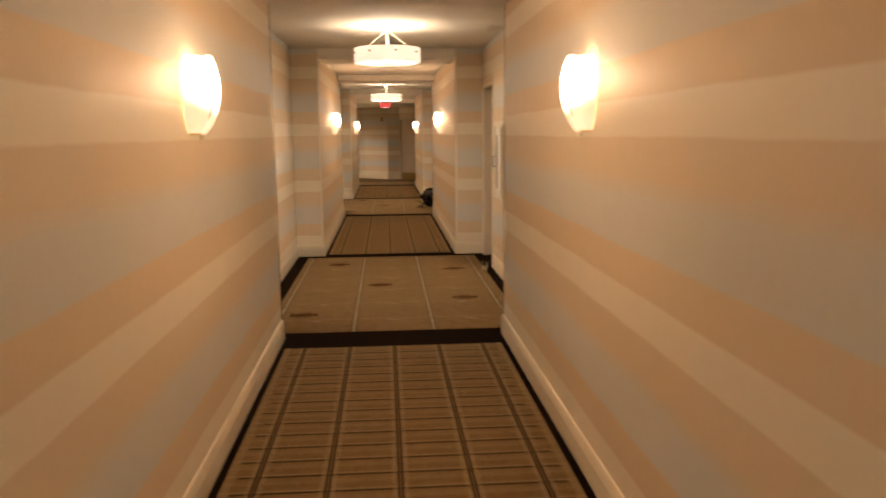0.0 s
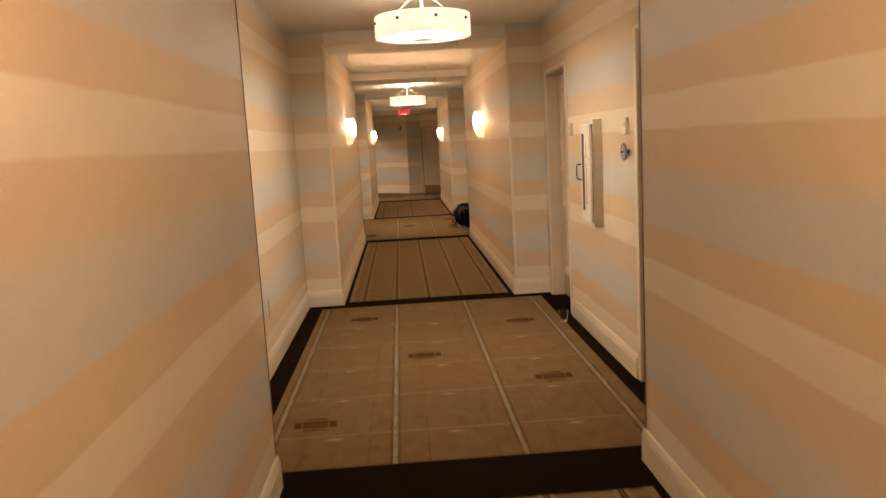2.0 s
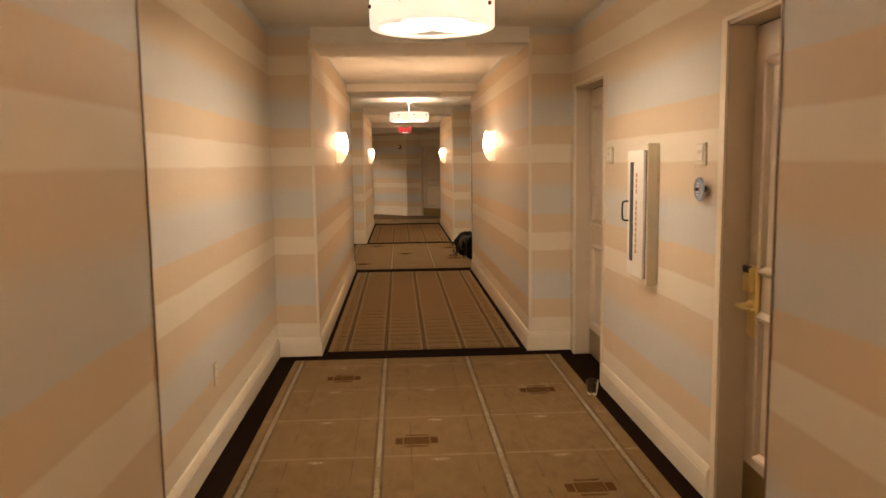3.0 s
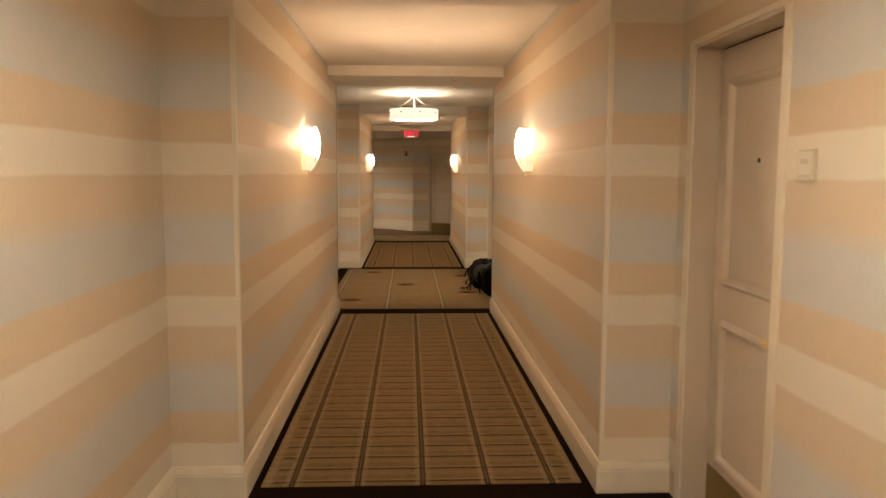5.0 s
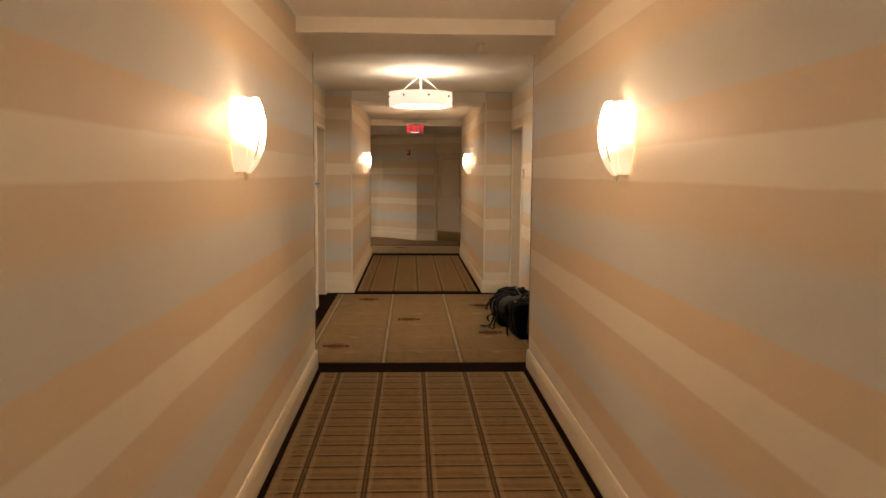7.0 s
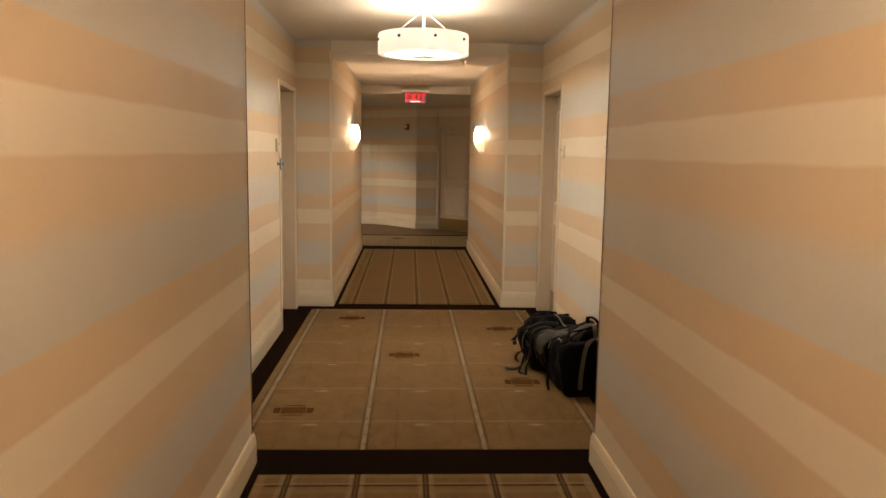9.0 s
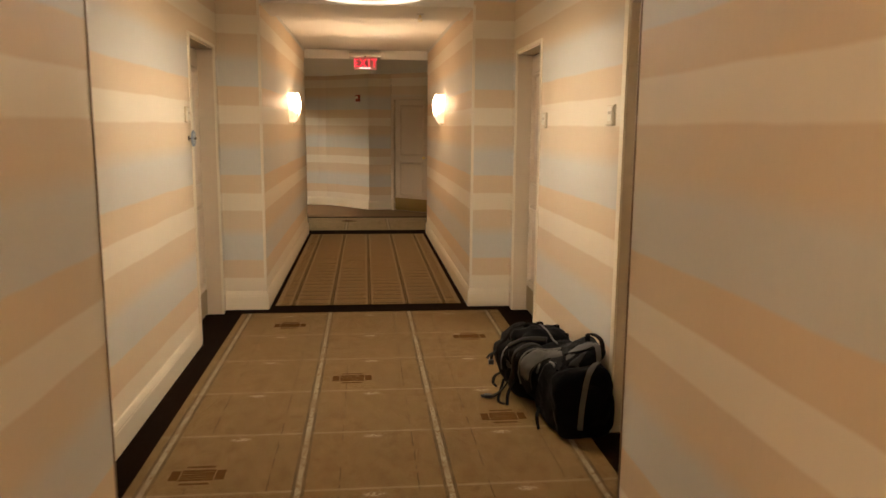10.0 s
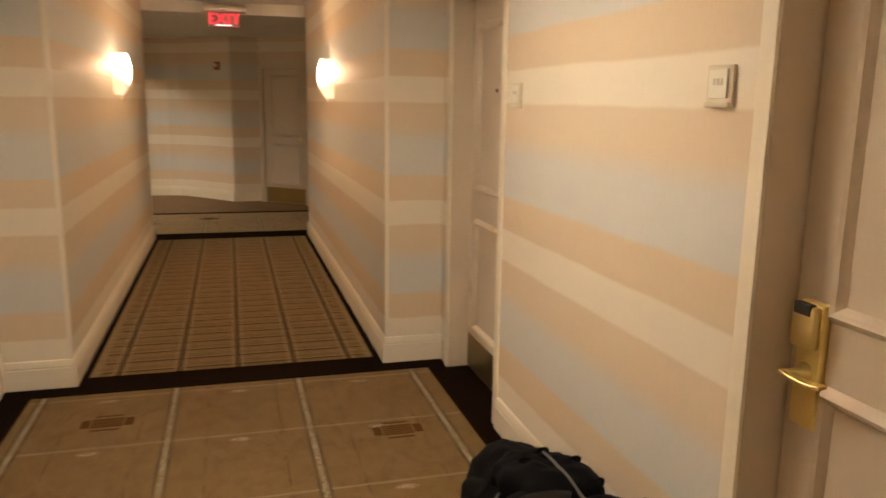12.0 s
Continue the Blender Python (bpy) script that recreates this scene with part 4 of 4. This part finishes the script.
# panel and tape outlines are placed to fit the camera's view
part("pocket_panel", padded([(-0.172, -0.109, 0.277), (-0.143, -0.121, 0.326), (-0.073, -0.094, 0.352), (-0.014, -0.155, 0.396), (0.018, -0.252, 0.415), (-0.002, -0.308, 0.405), (-0.051, -0.266, 0.375), (-0.086, -0.176, 0.300), (-0.134, -0.190, 0.253), (-0.118, -0.131, 0.144), (-0.142, -0.034, 0.147)]), GREY_NYLON, bag, "grey nylon pocket panel", True)
part("flap_panel", padded([(0.012, -0.322, 0.405), (0.091, -0.289, 0.436), (0.165, -0.300, 0.440), (0.160, -0.374, 0.440), (0.079, -0.373, 0.417), (0.000, -0.388, 0.386)]), GREY_NYLON, bag, "creased grey nylon flap panel", True)
part("flap_panel", padded([(0.015, -0.406, 0.382), (0.118, -0.378, 0.427), (0.112, -0.396, 0.414), (0.057, -0.434, 0.350), (0.002, -0.412, 0.364)], 0.008), DARK_NYLON, bag, "dark grey lower flap panel", True)
part("cheek_panel", padded([(-0.202, 0.207, 0.234), (-0.190, 0.106, 0.248), (-0.155, 0.120, 0.170), (-0.183, 0.178, 0.160)], 0.008), GREY_NYLON, bag, "grey nylon side panel", True)
part("side_stripe", hugging([(0.172, -0.330, 0.440), (0.160, -0.402, 0.440), (0.149, -0.440, 0.412), (0.117, -0.470, 0.354), (0.080, -0.500, 0.296), (0.060, -0.505, 0.180), (0.055, -0.500, 0.060)], 0.027, 0.008), GREY_NYLON, bag, "grey reinforcing stripe", True)
part("flap_tape", hugging([(0.018, -0.252, 0.415), (0.005, -0.333, 0.404), (-0.018, -0.393, 0.378), (-0.040, -0.420, 0.320)], 0.012, 0.008, 0.008), NYLON, bag, "black edging tape", True)
part("flap_tape", hugging([(0.012, -0.335, 0.400), (0.079, -0.385, 0.412), (0.150, -0.392, 0.425)], 0.010, 0.008, 0.008), NYLON, bag, "black edging tape", True)
part("piping", hugging([(0.038, 0.363, 0.359), (0.040, 0.250, 0.375), (0.035, 0.153, 0.378), (0.040, 0.046, 0.370), (0.030, -0.080, 0.400)], 0.008, 0.006), PIPING, bag, "pale grey piping", True)
part("piping", hugging([(-0.126, 0.040, 0.112), (-0.150, -0.040, 0.200), (-0.172, -0.109, 0.277), (-0.131, -0.100, 0.335), (-0.060, -0.110, 0.369), (0.015, -0.215, 0.417)], 0.007, 0.006, 0.006), PIPING, bag, "grey piping", True)
part("piping", hugging([(-0.110, -0.150, 0.150), (-0.128, -0.190, 0.253), (-0.086, -0.178, 0.300), (-0.050, -0.262, 0.375)], 0.006, 0.005, 0.004), DARK_NYLON, bag, "dark grey seam cord", True)
part("piping", hugging([(-0.205, 0.240, 0.150), (-0.202, 0.207, 0.234), (-0.150, 0.220, 0.300)], 0.008, 0.006), PIPING, bag, "pale grey piping", True)
part("shoulder_strap", hugging([(-0.060, -0.020, 0.370), (-0.150, -0.050, 0.335), (-0.165, 0.077, 0.190), (-0.190, 0.120, 0.080)], 0.036, 0.014, 0.008), DARK_NYLON, bag, "padded shoulder strap", True)
part("shoulder_strap", sweep([(-0.185, 0.120, 0.100), (-0.215, 0.130, 0.050), (-0.250, 0.135, 0.018), (-0.280, 0.130, 0.010)], 0.026, 0.008), DARK_NYLON, bag, "padded shoulder strap")
part("strap_loop", hugging([(-0.187, 0.090, 0.309), (-0.139, 0.060, 0.346), (-0.054, 0.052, 0.370), (0.000, 0.020, 0.385)], 0.030, 0.016, 0.010), DARK_NYLON, bag, "dark grey padded strap loop", True)
part("compression_strap", hugging([(-0.190, 0.330, 0.080), (-0.190, 0.320, 0.220), (-0.100, 0.320, 0.330), (0.020, 0.330, 0.360)], 0.022, 0.006), WEBBING, bag, "black compression strap", True)
part("grab_handle", sweep([(0.150, -0.275, 0.430), (0.135, -0.305, 0.482), (0.150, -0.350, 0.498), (0.180, -0.385, 0.476), (0.185, -0.400, 0.425)], 0.024, 0.008), WEBBING, bag, "webbing grab handle")
part("loose_strap", sweep([(-0.200, 0.420, 0.182), (-0.235, 0.410, 0.173), (-0.262, 0.395, 0.151)], 0.018, 0.006), WEBBING, bag, "loose webbing end")
part("loose_strap", sweep([(-0.195, 0.190, 0.091), (-0.225, 0.140, 0.036), (-0.250, 0.060, 0.010), (-0.225, 0.010, 0.009)], 0.016, 0.005), WEBBING, bag, "loose webbing end")
part("buckle", boxes((-0.318, -0.278, 0.112, 0.148, 0.006, 0.024), (-0.338, -0.316, 0.118, 0.125, 0.008, 0.020), (-0.338, -0.316, 0.135, 0.142, 0.008, 0.020), edge=0.004), BLACK, bag, "black plastic buckle")
part("zip_line", hugging([(-0.100, -0.230, 0.240), (-0.060, -0.260, 0.320), (-0.030, -0.330, 0.350)], 0.006, 0.005), BLACK, bag, "black zip", True)
part("zip_pull", hugging([(-0.072, -0.195, 0.290), (-0.092, -0.206, 0.262)], 0.009, 0.006, 0.010), PIPING, bag, "pale zip pull", True)
part("zip_pull", hugging([(-0.061, -0.296, 0.361), (-0.048, -0.345, 0.358), (-0.050, -0.365, 0.345)], 0.010, 0.006, 0.008), PIPING, bag, "pale zip pull", True)
for x, y, z, lean in ((-0.035, 0.250, 0.372, -0.020), (0.020, 0.300, 0.372, 0.012), (0.085, 0.205, 0.378, 0.020), (0.110, 0.080, 0.362, 0.016)):
    part("lash_tab", sweep([(x - 0.014, y, z), (x + lean - 0.012, y + 0.010, z + 0.012), (x + lean + 0.014, y + 0.006, z + 0.013), (x + 0.016, y - 0.006, z)], 0.016, 0.006, (0, 1, 0)), WEBBING, bag, "folded webbing lash tab")
for pts in ([(-0.215, 0.300, 0.235), (-0.250, 0.270, 0.215), (-0.262, 0.262, 0.180)], [(-0.205, 0.250, 0.110), (-0.245, 0.215, 0.100), (-0.258, 0.190, 0.072), (-0.240, 0.175, 0.050)], [(-0.165, 0.040, 0.130), (-0.205, 0.010, 0.070), (-0.215, -0.020, 0.012)], [(-0.110, -0.330, 0.120), (-0.126, -0.350, 0.070), (-0.118, -0.365, 0.014)]):
    part("loose_strap", sweep(pts, 0.018, 0.005), WEBBING, bag, "loose webbing end")
part("buckle", boxes((-0.276, -0.246, 0.245, 0.277, 0.158, 0.186), edge=0.004), BLACK, bag, "black plastic buckle")
